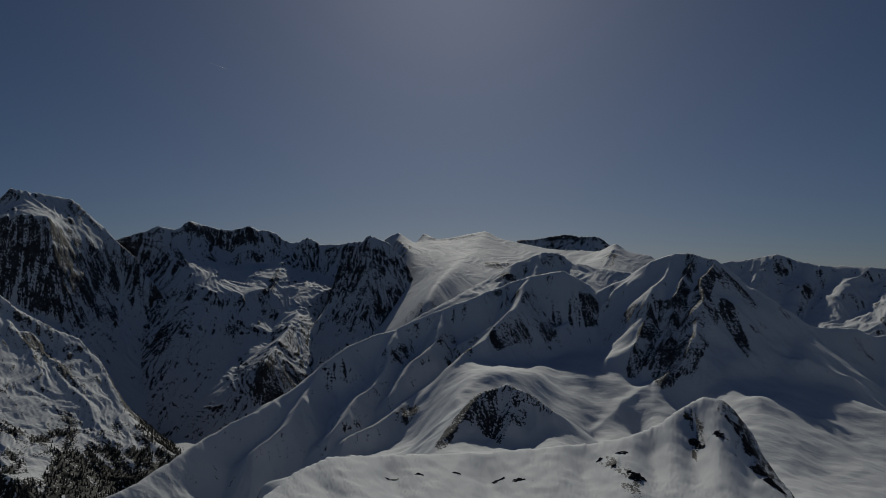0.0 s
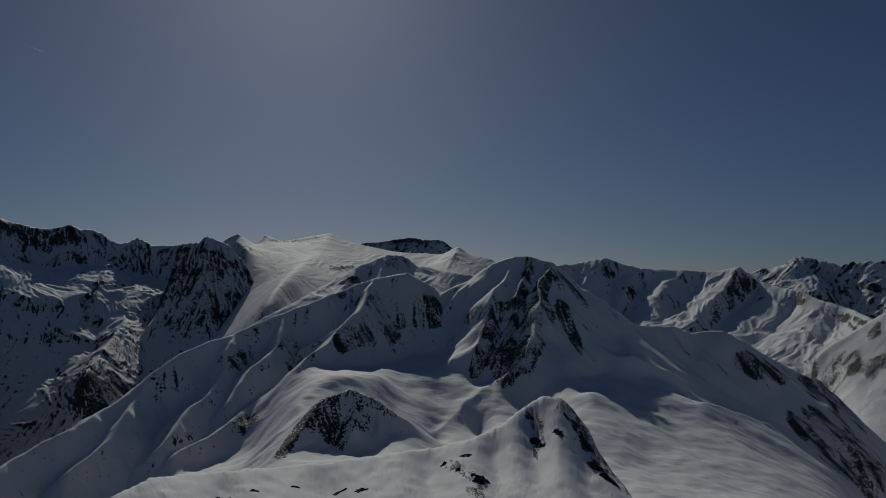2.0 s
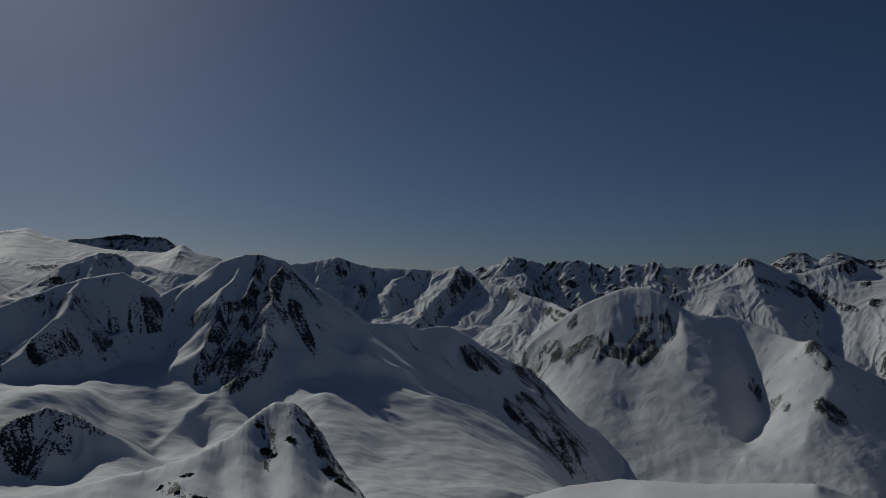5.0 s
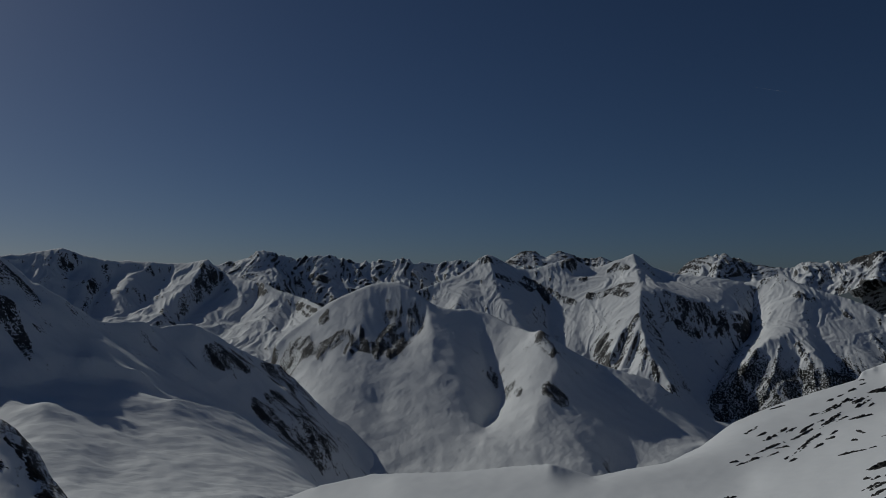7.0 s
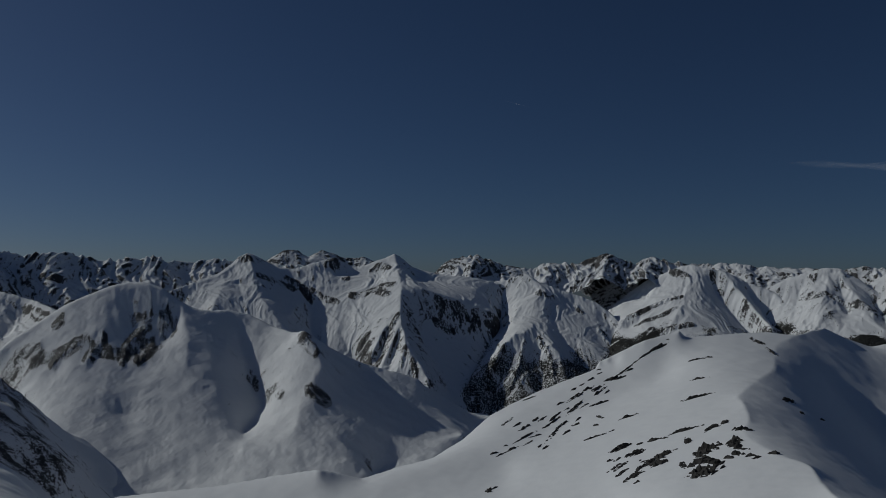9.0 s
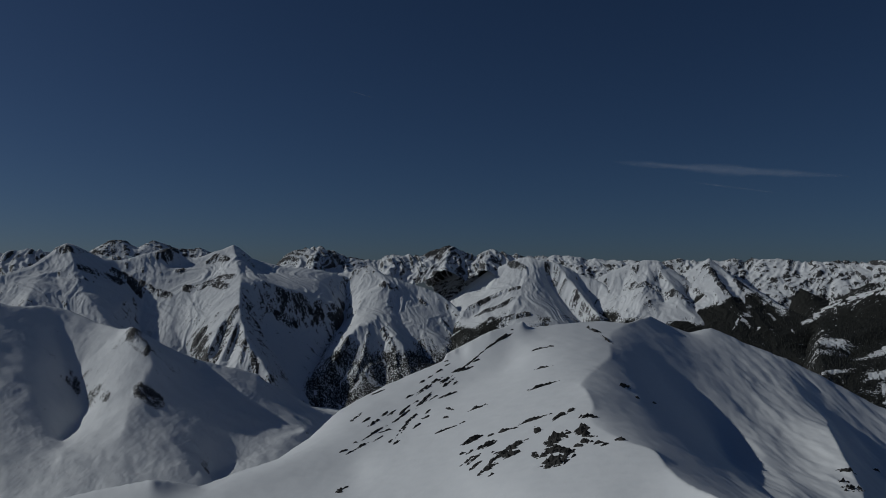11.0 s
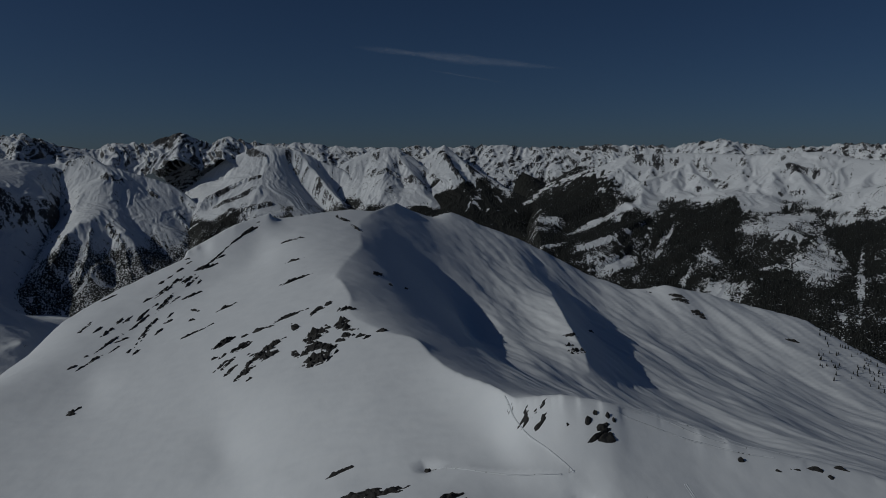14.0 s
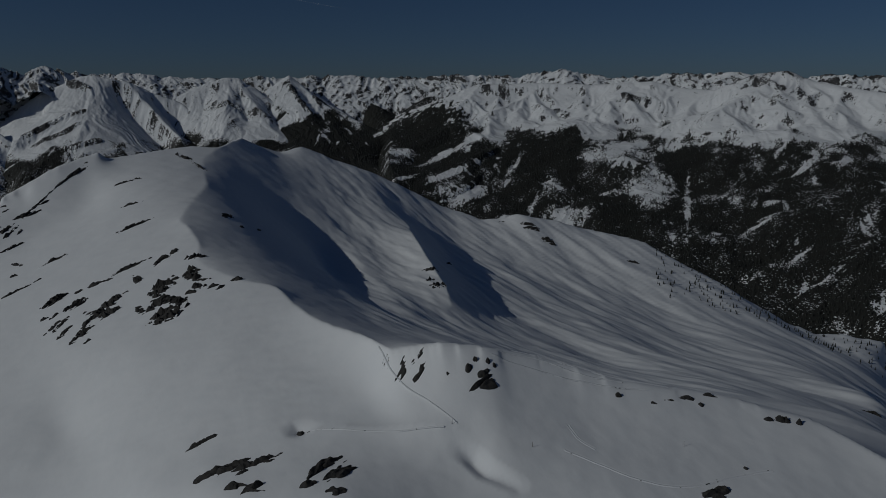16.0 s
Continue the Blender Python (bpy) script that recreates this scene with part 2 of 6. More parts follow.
def tents(net, X, Y, base, flank, seed, rounded, crook):
    """The ground under a net of ridges: flanks fall from each, and the highest one shows."""
    wx, wy = 12 * fbm(X / crook, Y / crook, 3 if crook < 200 else 2, seed + 81), 12 * fbm(X / crook, Y / crook, 3 if crook < 200 else 2, seed + 83)
    X, Y = X + wx, Y + wy
    vary = 1 + 0.22 * fbm(X / 420, Y / 420, 2, seed + 85)
    z = np.full(X.shape, -1e4)
    az = np.degrees(np.arctan2(X - HUB[0], Y - HUB[1]))
    rr = np.hypot(X - HUB[0], Y - HUB[1])
    for a, b, level, flag in net:
        dx, dy = b[0] - a[0], b[1] - a[1]
        k = math.tan(radians(flank + 2.0 * level))
        reach = (600, 170, 80, 45)[level]
        mx, my = (a[0] + b[0]) / 2 - HUB[0], (a[1] + b[1]) / 2 - HUB[1]
        far = math.hypot(dx, dy) / 2 + reach + 20
        mr = math.hypot(mx, my)
        ma, wa = math.degrees(math.atan2(mx, my)), math.degrees(far / mr) + 0.3
        mid = az.shape[1] // 2
        i0, i1 = np.searchsorted(GRID["az"], (ma - wa, ma + wa))
        j0, j1 = np.searchsorted(GRID["r"], (mr - far, mr + far))
        if i1 <= i0 or j1 <= j0:
            continue
        xs, ys = X[i0:i1, j0:j1], Y[i0:i1, j0:j1]
        t = np.clip(((xs - a[0]) * dx + (ys - a[1]) * dy) / (dx * dx + dy * dy + 1e-6), 0, 1)
        d = np.hypot(xs - a[0] - t * dx, ys - a[1] - t * dy)
        w = 170.0 if flag == "p" else rounded * 0.4 ** level
        d = np.sqrt(d * d + w * w) - w
        np.maximum(z[i0:i1, j0:j1], a[2] + t * (b[2] - a[2]) - k * d * vary[i0:i1, j0:j1], out=z[i0:i1, j0:j1])
    low = base + 14 * fbm(X / 260, Y / 260, 3, seed + 87)
    return np.maximum(z, low) + 9 * np.exp(-np.abs(z - low) / 22)


GRID, SHEETS, WOODS = {}, {}, {}


PATCHES = {1: ("rock_face", "bare dark rock laced with snow"), 2: ("wooded_slope", "slope of dark conifer woods")}


def patches(kind, least):
    """Numbers each joined patch of rock or woods on a sheet; small ones stay with the snow."""
    na, nr = kind.shape
    todo, owner, count = kind.ravel().tolist(), [0] * kind.size, 0
    for start in range(len(todo)):
        k = todo[start]
        if not k:
            continue
        todo[start], stack = 0, [start]
        for c in stack:
            i, j = divmod(c, nr)
            for d, ok in ((-nr, i > 0), (nr, i < na - 1), (-1, j > 0), (1, j < nr - 1)):
                if ok and todo[c + d] == k:
                    todo[c + d] = 0
                    stack.append(c + d)
        if len(stack) >= least:
            count += 1
            for c in stack:
                owner[c] = count
    return np.array(owner).reshape(na, nr)


def sheet_mesh(name, co, normal, quads, masks, material):
    """A mesh of some of a sheet's quads, with the whole sheet's normals and masks."""
    used, quads = np.unique(quads, return_inverse=True)
    quads = quads.reshape(-1, 4)
    mesh = bpy.data.meshes.new(name)
    mesh.vertices.add(len(used))
    mesh.vertices.foreach_set("co", co[used].ravel().astype(np.float32))
    mesh.loops.add(quads.size)
    mesh.loops.foreach_set("vertex_index", quads.ravel().astype(np.int32))
    mesh.polygons.add(len(quads))
    mesh.polygons.foreach_set("loop_start", np.arange(0, quads.size, 4, dtype=np.int32))
    mesh.polygons.foreach_set("use_smooth", np.ones(len(quads), bool))
    for key, val in masks.items():
        mesh.attributes.new(key, "FLOAT", "POINT").data.foreach_set("value", val[used].astype(np.float32))
    mesh.update(calc_edges=True)
    mesh.normals_split_custom_set_from_vertices(normal[used].tolist())
    mesh.materials.append(material)
    return mesh


def mountain(name, label, material, lines, az, r, size, front=None, back=None, side=None, soft=1, rough=0.5, ribs=0.55, fine=0.8,
             bare=43.0, spread=8.0, rib_rock=0.95, rib_width=60, tree_line=None, woods=1.0, category="mountain", seed=0, rain=(0, 0.0), carve=3, drift=3, flutes=0.0, jag=0.0, floor=-760, swell=0.0, melt=12, split=6, flank=0.0, gap=260.0, depth=2, foot=None, basin=False, rounded=2.0, bite=4.0, spines=(), crook=260.0, craggy=0.0, flute=1.0, streak=1.0, meadows=0.0, runs=1.0, stands=()):
    """One mountain as a sheet over its crest lines, with ribs and gullies; bare: the slope in degrees at which rock shows."""
    (az0, az1), (r0, r1), (na, nr) = az, r, size
    A, R = np.meshgrid(np.radians(np.linspace(az0, az1, na)), r0 * (r1 / r0) ** np.linspace(0, 1, nr), indexing="ij")
    z, rib, top, knob = relaxed(lines, az0, az1, r0, r1, na, nr, front, back, side, melt, "f" if basin else "crnfp")
    z = blurred(z, soft)
    X, Y = HUB[0] + R * np.sin(A), HUB[1] + R * np.cos(A)
    if flank:
        ground_z = z
        GRID["az"], GRID["r"] = np.degrees(A[:, 0]), R[0]
        net = ridge_net(lines, flank, gap, depth, bite, random.Random(seed + len(name)))
        z = blurred(tents(net, X, Y, z if basin else foot if foot is not None else front, flank, seed + len(name), rounded, crook), 1)
    bold = np.maximum(smooth((z - ground_z) / 30), craggy) if basin else 1.0
    crest_near = blurred(top if top.any() else rib, 40)
    crest_near = np.clip(crest_near / (crest_near.max() * 0.5 + 1e-6), 0, 1)
    u, v = A * 10, np.log(R) * 10
    wx, wy = fbm(u * 1.3, v * 1.3, 2, seed + 3), fbm(u * 1.3, v * 1.3, 2, seed + 5)
    uu, vv = u + wx * 0.35, v + wy * 0.35
    off = 1 - 0.85 * crest_near
    z = z + R * jag * 0.0055 * (ridged(uu * 7.0, vv * 0.9, 3, seed + 71) + 0.25)
    z = z + off * R * ribs * 0.030 * ridged(uu * 1.2 + 0.3 * vv, vv * 0.55, 1, seed + 11)
    z = z + off * R * ribs * 0.014 * ridged(uu * 2.9 - 0.7 * vv, vv * 1.3, 1, seed + 13)
    z = z + off * R * ribs * 0.0055 * ridged(uu * 7.5 + 1.6 * vv, vv * 3.6, 2, seed + 15)
    z = z + bold * R * rough * 0.0034 * ridged(uu * 9.0 + 2.0 * vv, vv * 5.0, 3, seed + 17)
    if knob.any():                                       # outcrops stand a little proud
        k = blurred(knob, 5)
        z = z + R * 0.0018 * k / k.max() * (1 + 0.8 * fbm(u * 30, v * 20, 2, seed + 19))
    for wide, pts in spines:                             # low snow ridges and scoops: (azimuth, height, distance)
        p = np.array(pts, float)
        px, py = HUB[0] + p[:, 2] * np.sin(np.radians(p[:, 0])), HUB[1] + p[:, 2] * np.cos(np.radians(p[:, 0]))
        best = np.zeros_like(z)
        for k in range(len(p) - 1):
            dx, dy = px[k + 1] - px[k], py[k + 1] - py[k]
            q = np.clip(((X - px[k]) * dx + (Y - py[k]) * dy) / (dx * dx + dy * dy), 0, 1)
            d = np.hypot(X - px[k] - q * dx, Y - py[k] - q * dy)
            h = (p[k, 1] + q * (p[k + 1, 1] - p[k, 1])) * (np.sqrt(np.clip(1 - d / wide, 0, 1)) * np.clip(1 - d / wide, 0, 1))
            best = np.where(np.abs(h) > np.abs(best), h, best)
        z = z + best
    if rain[0]:
        c = carve
        zc = blurred(z, c)[::c, ::c] + (R * 0.0022 * fbm(u * 7, v * 5, 3, seed + 51))[::c, ::c]
        wear = blurred(eroded(zc, A[::c, ::c], R[::c, ::c], *rain) - blurred(z, c)[::c, ::c], 1)
        ii, jj = np.arange(na) / c, np.arange(nr) / c
        wear = np.array([np.interp(jj, np.arange(wear.shape[1]), row) for row in wear])
        wear = np.array([np.interp(ii, np.arange(wear.shape[0]), col) for col in wear.T]).T
        z = z + blurred(wear, c // 2)
        z = eroded(z + R * 0.0008 * fbm(u * 20, v * 14, 2, seed + 57), A, R, 4, rain[1] * 0.22)
    z = np.maximum(z, blurred(z, drift) - R * 0.0002)      # snow drifts into the hollows
    if flutes:
        lean = smooth((np.degrees(A) - 99) / 8) * smooth((R - 260) / 160)
        fx, fy = (HUB[0] + R * np.sin(A)), (HUB[1] + R * np.cos(A))
        z = z + flutes * lean * (fbm(fx / 300 + 0.5 * fy / 300, fy / 75 + fx / 900, 2, 61) + 0.26 * fbm(fx / 90, fy / 20, 3, 63))
    z = z + bold * R * fine * 0.0010 * fbm(u * 30, v * 16, 3, seed + 23)
    z = z + R * swell * (0.004 * fbm(u * 2.5, v * 2.2, 2, seed + 29) + 0.0020 * fbm(u * 4 + 1.5 * v, v * 4.5, 2, seed + 27))
    cell = R[0, 0] * (A[1, 0] - A[0, 0])
    fine_run = streaks(z, A, R, 9 * cell * runs, 1, seed + 91)
    wide_run = streaks(z, A, R, 26 * cell * runs, 8, seed + 93)
    dr, da = np.gradient(z, axis=1) / np.gradient(R, axis=1), np.gradient(z, axis=0) / (np.gradient(A, axis=0) * R)
    steep = smooth((blurred(np.degrees(np.arctan(np.hypot(dr, da))), 4) - 20) / 18)
    z = z + flute * cell * steep * (0.09 * fine_run + 0.20 * wide_run)
    dr, da = np.gradient(z, axis=1) / np.gradient(R, axis=1), np.gradient(z, axis=0) / (np.gradient(A, axis=0) * R)
    slope = np.degrees(np.arctan(np.hypot(dr, da)))
    near_rib = blurred(rib, rib_width)
    near_rib = np.clip(near_rib * 2.5 * math.sqrt(rib_width / 3) / 0.75, 0, 1)
    speckle = streak * (0.20 * fine_run + 0.14 * wide_run) + 0.10 * fbm(u * 55 + v * 10, v * 30, 3, seed + 31) + 0.26 * fbm(u * 5, v * 3.5, 2, seed + 37)
    proud = np.clip((z - blurred(z, 10)) / (R * 0.0012), -1.0, 1.0)
    rock = np.maximum(0.40 + (slope - bare) / (1.3 * spread) * 0.5 - 0.5 * (1 - bold), -0.8 + (0.8 + 0.62 * rib_rock) * smooth(near_rib * 1.1)) + speckle + 0.12 * proud * (slope > bare - 14)
    rock = np.clip(rock, -0.8, 1)
    wood = np.full_like(z, -1.0)
    if tree_line is not None:
        patch = 0.30 * fbm(u * 4, v * 2.4, 3, seed + 41) + 0.08 * fine_run + 0.15 * fbm(u * 26, v * 30, 3, seed + 43)
        patch = patch - 0.65 * smooth((wide_run - 1.1) / 0.7) - meadows * np.clip(fbm(u * 2.2, v * 1.3, 4, seed + 45) + 0.1, -0.25, 0.8)
        line = np.full_like(z, tree_line)
        for at, far, wide, deep, lean, more in stands:         # clearings (less than 0) and thick stands, which climb higher
            east = np.degrees(A) - at
            away = np.hypot(east / wide, (R - far - lean * east) / deep) + 0.5 * fbm(u * 16, v * 14, 4, seed + 49)
            share = more * smooth((1.25 - away) / 0.7)
            patch, line = patch + share, line + 260 * np.maximum(share, 0)
        wood = np.clip(np.minimum(0.5 + (line - z + 60 * fbm(u * 3, v * 2, 3, seed + 47)) / 60, 0.90) + patch, 0, 1) * woods
        wood = wood - 1.2 * smooth((7 - blurred(slope, 6)) / 4)      # flat ground is meadow
        wood = np.where((z > line + 95) | (wood <= 0), -1, wood)
    co = np.stack([X, Y, z], -1)
    ta, tr = np.gradient(co, axis=0), np.gradient(co, axis=1)
    normal = np.cross(tr, ta)
    normal *= (np.sign(normal[..., 2]) / np.maximum(np.linalg.norm(normal, axis=-1), 1e-9))[..., None]
    co, normal = co.reshape(-1, 3), normal.reshape(-1, 3)
    idx = np.arange(na * nr).reshape(na, nr)
    quads = np.stack([idx[:-1, :-1], idx[1:, :-1], idx[1:, 1:], idx[:-1, 1:]], -1).reshape(-1, 4)
    masks = {"rock": rock.ravel(), "woods": wood.ravel()}
    kind = np.zeros((na - 1, nr - 1), int)
    if split:
        kind[blurred(rock, split)[:-1, :-1] > 0.22] = 1
        kind[blurred(wood, split)[:-1, :-1] > 0.42] = 2
    owner = patches(kind, 120)
    isles = patches((owner == 0).astype(int), 1)         # snow islets inside a rock face belong to it
    spread_of = np.bincount(isles.ravel())
    for k in range(1, len(spread_of)):
        if spread_of[k] < 3000:
            i, j = np.argwhere(isles == k)[0]
            owner[isles == k] = owner[max(i - 1, 0), j] or owner[i, max(j - 1, 0)]
    owner = owner.ravel()
    above = co[quads, 2].max(1) > floor
    body = tagged(new(name, sheet_mesh(name, co, normal, quads[above & (owner == 0)], masks, material)), label, category)
    for k in range(1, owner.max() + 1):
        own = quads[above & (owner == k)]
        if len(own):
            title, text = PATCHES[kind.ravel()[owner == k].max()]
            ob = new(title, sheet_mesh(title, co, normal, own, masks, material))
            ob.parent = body
            tagged(ob, text)
    SHEETS[name], WOODS[name] = (z, az0, az1, r0, r1), wood
    return body


def height(name, az, r):
    """The height of that mountain's sheet at an azimuth (degrees) and distance."""
    z, az0, az1, r0, r1 = SHEETS[name]
    i = (az - az0) / (az1 - az0) * (z.shape[0] - 1)
    j = math.log(r / r0) / math.log(r1 / r0) * (z.shape[1] - 1)
    i0, j0 = int(min(max(i, 0), z.shape[0] - 2)), int(min(max(j, 0), z.shape[1] - 2))
    a, b = i - i0, j - j0
    return (z[i0, j0] * (1 - a) + z[i0 + 1, j0] * a) * (1 - b) + (z[i0, j0 + 1] * (1 - a) + z[i0 + 1, j0 + 1] * a) * b


snow_near = terrain_material("snow_near", 1.2, bump=0.11, crags=0.0)
snow_middle = terrain_material("snow_middle", 3.0, bump=0.5, crags=1.5)
snow_far = terrain_material("snow_far", 6.5, bump=0.5, crags=1.5)

# ---- ground sheet ----
ground_mesh = bpy.data.meshes.new("ground")
gb = bmesh.new()
bmesh.ops.create_grid(gb, x_segments=60, y_segments=60, size=9000)
for v in gb.verts:
    v.co.z = -660 + 18 * noise.noise(v.co * 0.002)
gb.to_mesh(ground_mesh)
gb.free()
ground_mesh.materials.append(snow_far)
tagged(new("ground", ground_mesh), "snow-covered valley ground far below the peaks", "ground", kind="structure")

# ---- the shoulder under the flight, which no crest line reaches ----
shoulder = bmesh.new()
rings = [0, 30, 80, 160, 280, 420, 600, 850, 1150, 1500]
fan = []
for q, rr in enumerate(rings):
    fan.append([shoulder.verts.new((HUB[0] + rr * math.sin(k * math.pi / 60), HUB[1] + rr * math.cos(k * math.pi / 60),
                                    -170 - 0.34 * rr + 0.03 * rr * noise.noise((k * 0.3, q * 0.7, 2.0)))) for k in range(120)])
for q in range(len(rings) - 1):
    for k in range(120):
        face = [fan[q][k], fan[q + 1][k], fan[q + 1][(k + 1) % 120], fan[q][(k + 1) % 120]]
        shoulder.faces.new(face)
bmesh.ops.remove_doubles(shoulder, verts=shoulder.verts, dist=0.01)
bmesh.ops.recalc_face_normals(shoulder, faces=shoulder.faces)
for face in shoulder.faces:
    face.smooth = True
shoulder_mesh = bpy.data.meshes.new("ground_shoulder")
shoulder.to_mesh(shoulder_mesh)
shoulder.free()
shoulder_mesh.materials.append(snow_middle)
tagged(new("ground_shoulder", shoulder_mesh), "snow slope under the flight path", "ground", kind="structure")

# ---- mountains, crest lines as (azimuth, height, distance) ----

lines = []
lines.append(('c', [(108.34, -75, 228), (105.2, -74, 231), (103, -77, 237), (101.88, -79, 240), (100.8, -84, 270), (99.35, -88, 292), (98.26, -91, 315), (97.54, -94, 342), (96.93, -96, 380), (94.58, -99, 411), (93.08, -102, 452), (92.49, -103, 479), (92.96, -101.5, 520), (92.52, -101.2, 580), (92.15, -102.1, 610), (93.38, -102.7, 700), (94.8, -101.6, 800), (94.83, -97.2, 890), (94.94, -91.6, 960), (96.17, -86.5, 1050), (97.97, -84.9, 1200), (99.18, -102.6, 1250)]))
lines.append(('c', [(31.99, -241.8, 660), (36.54, -214.5, 650), (41.3, -195.4, 640), (45.8, -189.2, 650), (52.14, -180.5, 620), (56.7, -169.7, 600), (60.09, -160.2, 580), (63.44, -175.5, 600), (66.07, -181, 650), (69.05, -186.2, 700), (71.52, -179.4, 750), (73.93, -161.5, 800), (77.76, -142.1, 850), (81.36, -124.2, 880), (83.68, -111.9, 900)]))
lines.append(('c', [(82.21, -112.6, 900), (85.66, -88.8, 930), (87.8, -79.8, 960), (88.23, -77, 960), (88.64, -87.8, 970), (91.39, -84.7, 1000), (94.46, -83.2, 1050), (96.17, -86.5, 1050)]))
lines.append(('c', [(99.2, -102.4, 1250), (100.82, -118.9, 1290), (102.28, -110.0, 1320), (103.54, -121.3, 1320), (106.84, -152.5, 1308), (111.07, -197.1, 1292), (113.64, -219.3, 1275), (115.79, -230.8, 1258), (118.4, -222.7, 1255), (120.59, -232.2, 1260), (124.04, -250.3, 1270), (126.15, -257.5, 1260), (128.22, -262.7, 1240), (130.71, -279.4, 1190), (134.77, -308.9, 1130), (138.76, -340.3, 1120), (140.72, -356.6, 1130), (144.84, -356.1, 1150)]))
lines.append(('c', [(108.34, -75, 228), (112.13, -79, 230), (114.14, -81, 229), (118.14, -85, 226), (125.83, -89, 228), (127.96, -90, 225), (131.3, -92, 224), (135.19, -94, 210), (139.2, -96, 203)]))
lines.append(('f', [(97.98, -128.7, 890), (100.45, -153.7, 850), (102.44, -177.8, 780), (103.65, -184.9, 680)]))
lines.append(('f', [(98.76, -106.0, 1070), (100.74, -139.2, 985), (104.91, -175.0, 892), (106.91, -186.2, 805), (108.83, -188.4, 708), (110.32, -170.6, 548)]))
lines.append(('f', [(101.96, -106.1, 350), (105.50, -115.6, 355), (108.67, -113.0, 330), (112.85, -113.4, 310)]))
lines.append(('f', [(103.09, -146.5, 1066), (106.23, -173.1, 982), (111.05, -206.9, 836), (116.65, -217.6, 684), (122.36, -199.4, 540), (129.71, -170.7, 440), (137.53, -138.8, 340), (141.71, -130.8, 300)]))
lines.append(('f', [(109.17, -193.1, 1187), (113.39, -233.5, 1112), (122.03, -273.3, 1005), (130.29, -290.0, 870), (137.53, -246.0, 680), (142.74, -208.5, 550)]))
lines.append(('f', [(81.94, -138, 358), (84.39, -120, 293), (88.4, -106, 249), (93.63, -97, 224), (97.32, -95, 219), (100.84, -94, 216), (106.86, -92, 205)]))
lines.append(('f', [(84.84, -112, 241), (89.09, -98, 206), (95.78, -93, 188), (103.81, -97, 187), (115.8, -95, 181), (128.02, -96, 187), (137.57, -98, 201)]))
lines.append(('f', [(83.16, -128, 445), (87.5, -112, 361), (92.35, -101, 316), (97.21, -95, 273), (101.46, -90, 241)]))
lines.append(('f', [(106.48, -79, 223), (109.64, -85, 220), (115.59, -91, 213), (121.31, -93, 206), (129.22, -94, 210)]))
lines.append(('f', [(64.21, -166, 560), (72.32, -159.2, 640), (78.35, -156, 700), (83.72, -136.6, 800), (87.72, -118.9, 850)]))
lines.append(('f', [(47.22, -178.7, 600), (57.28, -173.4, 560), (66.05, -170.6, 560), (75.01, -165.8, 560)]))
mountain('near_hill', 'broad snow hill with a corniced ridge above a shaded hollow', snow_near, lines, spines=[(48, [(107.9, 0, 1103), (109.1, 6, 1029), (109.75, 12, 974), (109.85, 17, 872), (110.6, 18, 748), (111.5, 13, 648), (111.6, 4, 590)]), (5, [(94.7, 0, 240), (95.1, -2.2, 232), (96, 0, 228)]), (3.6, [(105.11, -0.6, 202.7), (105.90, -2.6, 199.6), (106.64, -2.4, 194.4), (108.51, -0.8, 187.5)]), (14, [(96, 0, 229), (98, 1.6, 223), (104.2, 1.6, 210), (107, 0, 205)])], az=(29, 152), r=(60, 1700), size=(1250, 520), front=-140, back=-700, soft=2, split=0, flute=0, streak=0, melt=110, flutes=5.0, ribs=0, rough=0, fine=0.03, bare=75, rain=(0, 0), category="hill", swell=0.12, tree_line=None, seed=0)

lines = []
lines.append(('c', [(-31.28, -105.9, 260), (-24.47, -112.5, 330), (-20.68, -109.1, 360), (-17.24, -106.6, 380), (-13.32, -112, 400), (-7.38, -117.9, 420), (-1.62, -120, 430), (3.07, -119.2, 440), (7.17, -118.2, 450), (10.69, -114.3, 460), (13.69, -107.2, 480), (15.68, -97.6, 500), (17.13, -92.3, 515), (18.72, -93.2, 520), (19.8, -100.8, 518)]))
lines.append(('r', [(19.8, -100.8, 518), (21.05, -114.4, 505), (21.84, -126.9, 490), (23.02, -137.4, 465), (24.19, -143.2, 440), (25.3, -146.8, 400)]))
lines.append(('n', [(-17.24, -106.6, 380), (-19.02, -120.4, 347)]))
lines.append(('n', [(-10.6, -115, 410), (-11.85, -130.8, 370)]))
lines.append(('n', [(-1.62, -120, 430), (-2.74, -138.1, 387)]))
lines.append(('n', [(7.17, -118.2, 450), (6.23, -139.9, 407)]))
lines.append(('n', [(13.69, -107.2, 480), (12.36, -140.8, 430)]))
lines.append(('n', [(17.13, -92.3, 515), (16.67, -118.8, 474), (15.97, -141.7, 440)]))
lines.append(('f', [(19.32, -98.9, 505), (20.02, -123.7, 470), (20.64, -140.7, 420)]))
lines.append(('m', [(9.26, -123.1, 364), (10.89, -124.5, 353)]))
lines.append(('m', [(19.26, -99.3, 511), (20.53, -113.8, 489), (21.72, -127.7, 471), (23.46, -138.3, 436)]))
lines.append(('m', [(16.08, -103.1, 489), (17.53, -112.6, 460)]))
lines.append(('m', [(16.24, -115.9, 462), (16.27, -123.5, 438)]))
lines.append(('m', [(9.09, -120, 402), (11.2, -124.9, 373)]))
lines.append(('m', [(7.88, -121.4, 417), (9.32, -120.7, 400)]))
lines.append(('m', [(19.50, -103.8, 503), (20.48, -118.8, 479), (21.65, -131.1, 451)]))
lines.append(('m', [(18.41, -99.1, 503), (19.54, -101.5, 512)]))
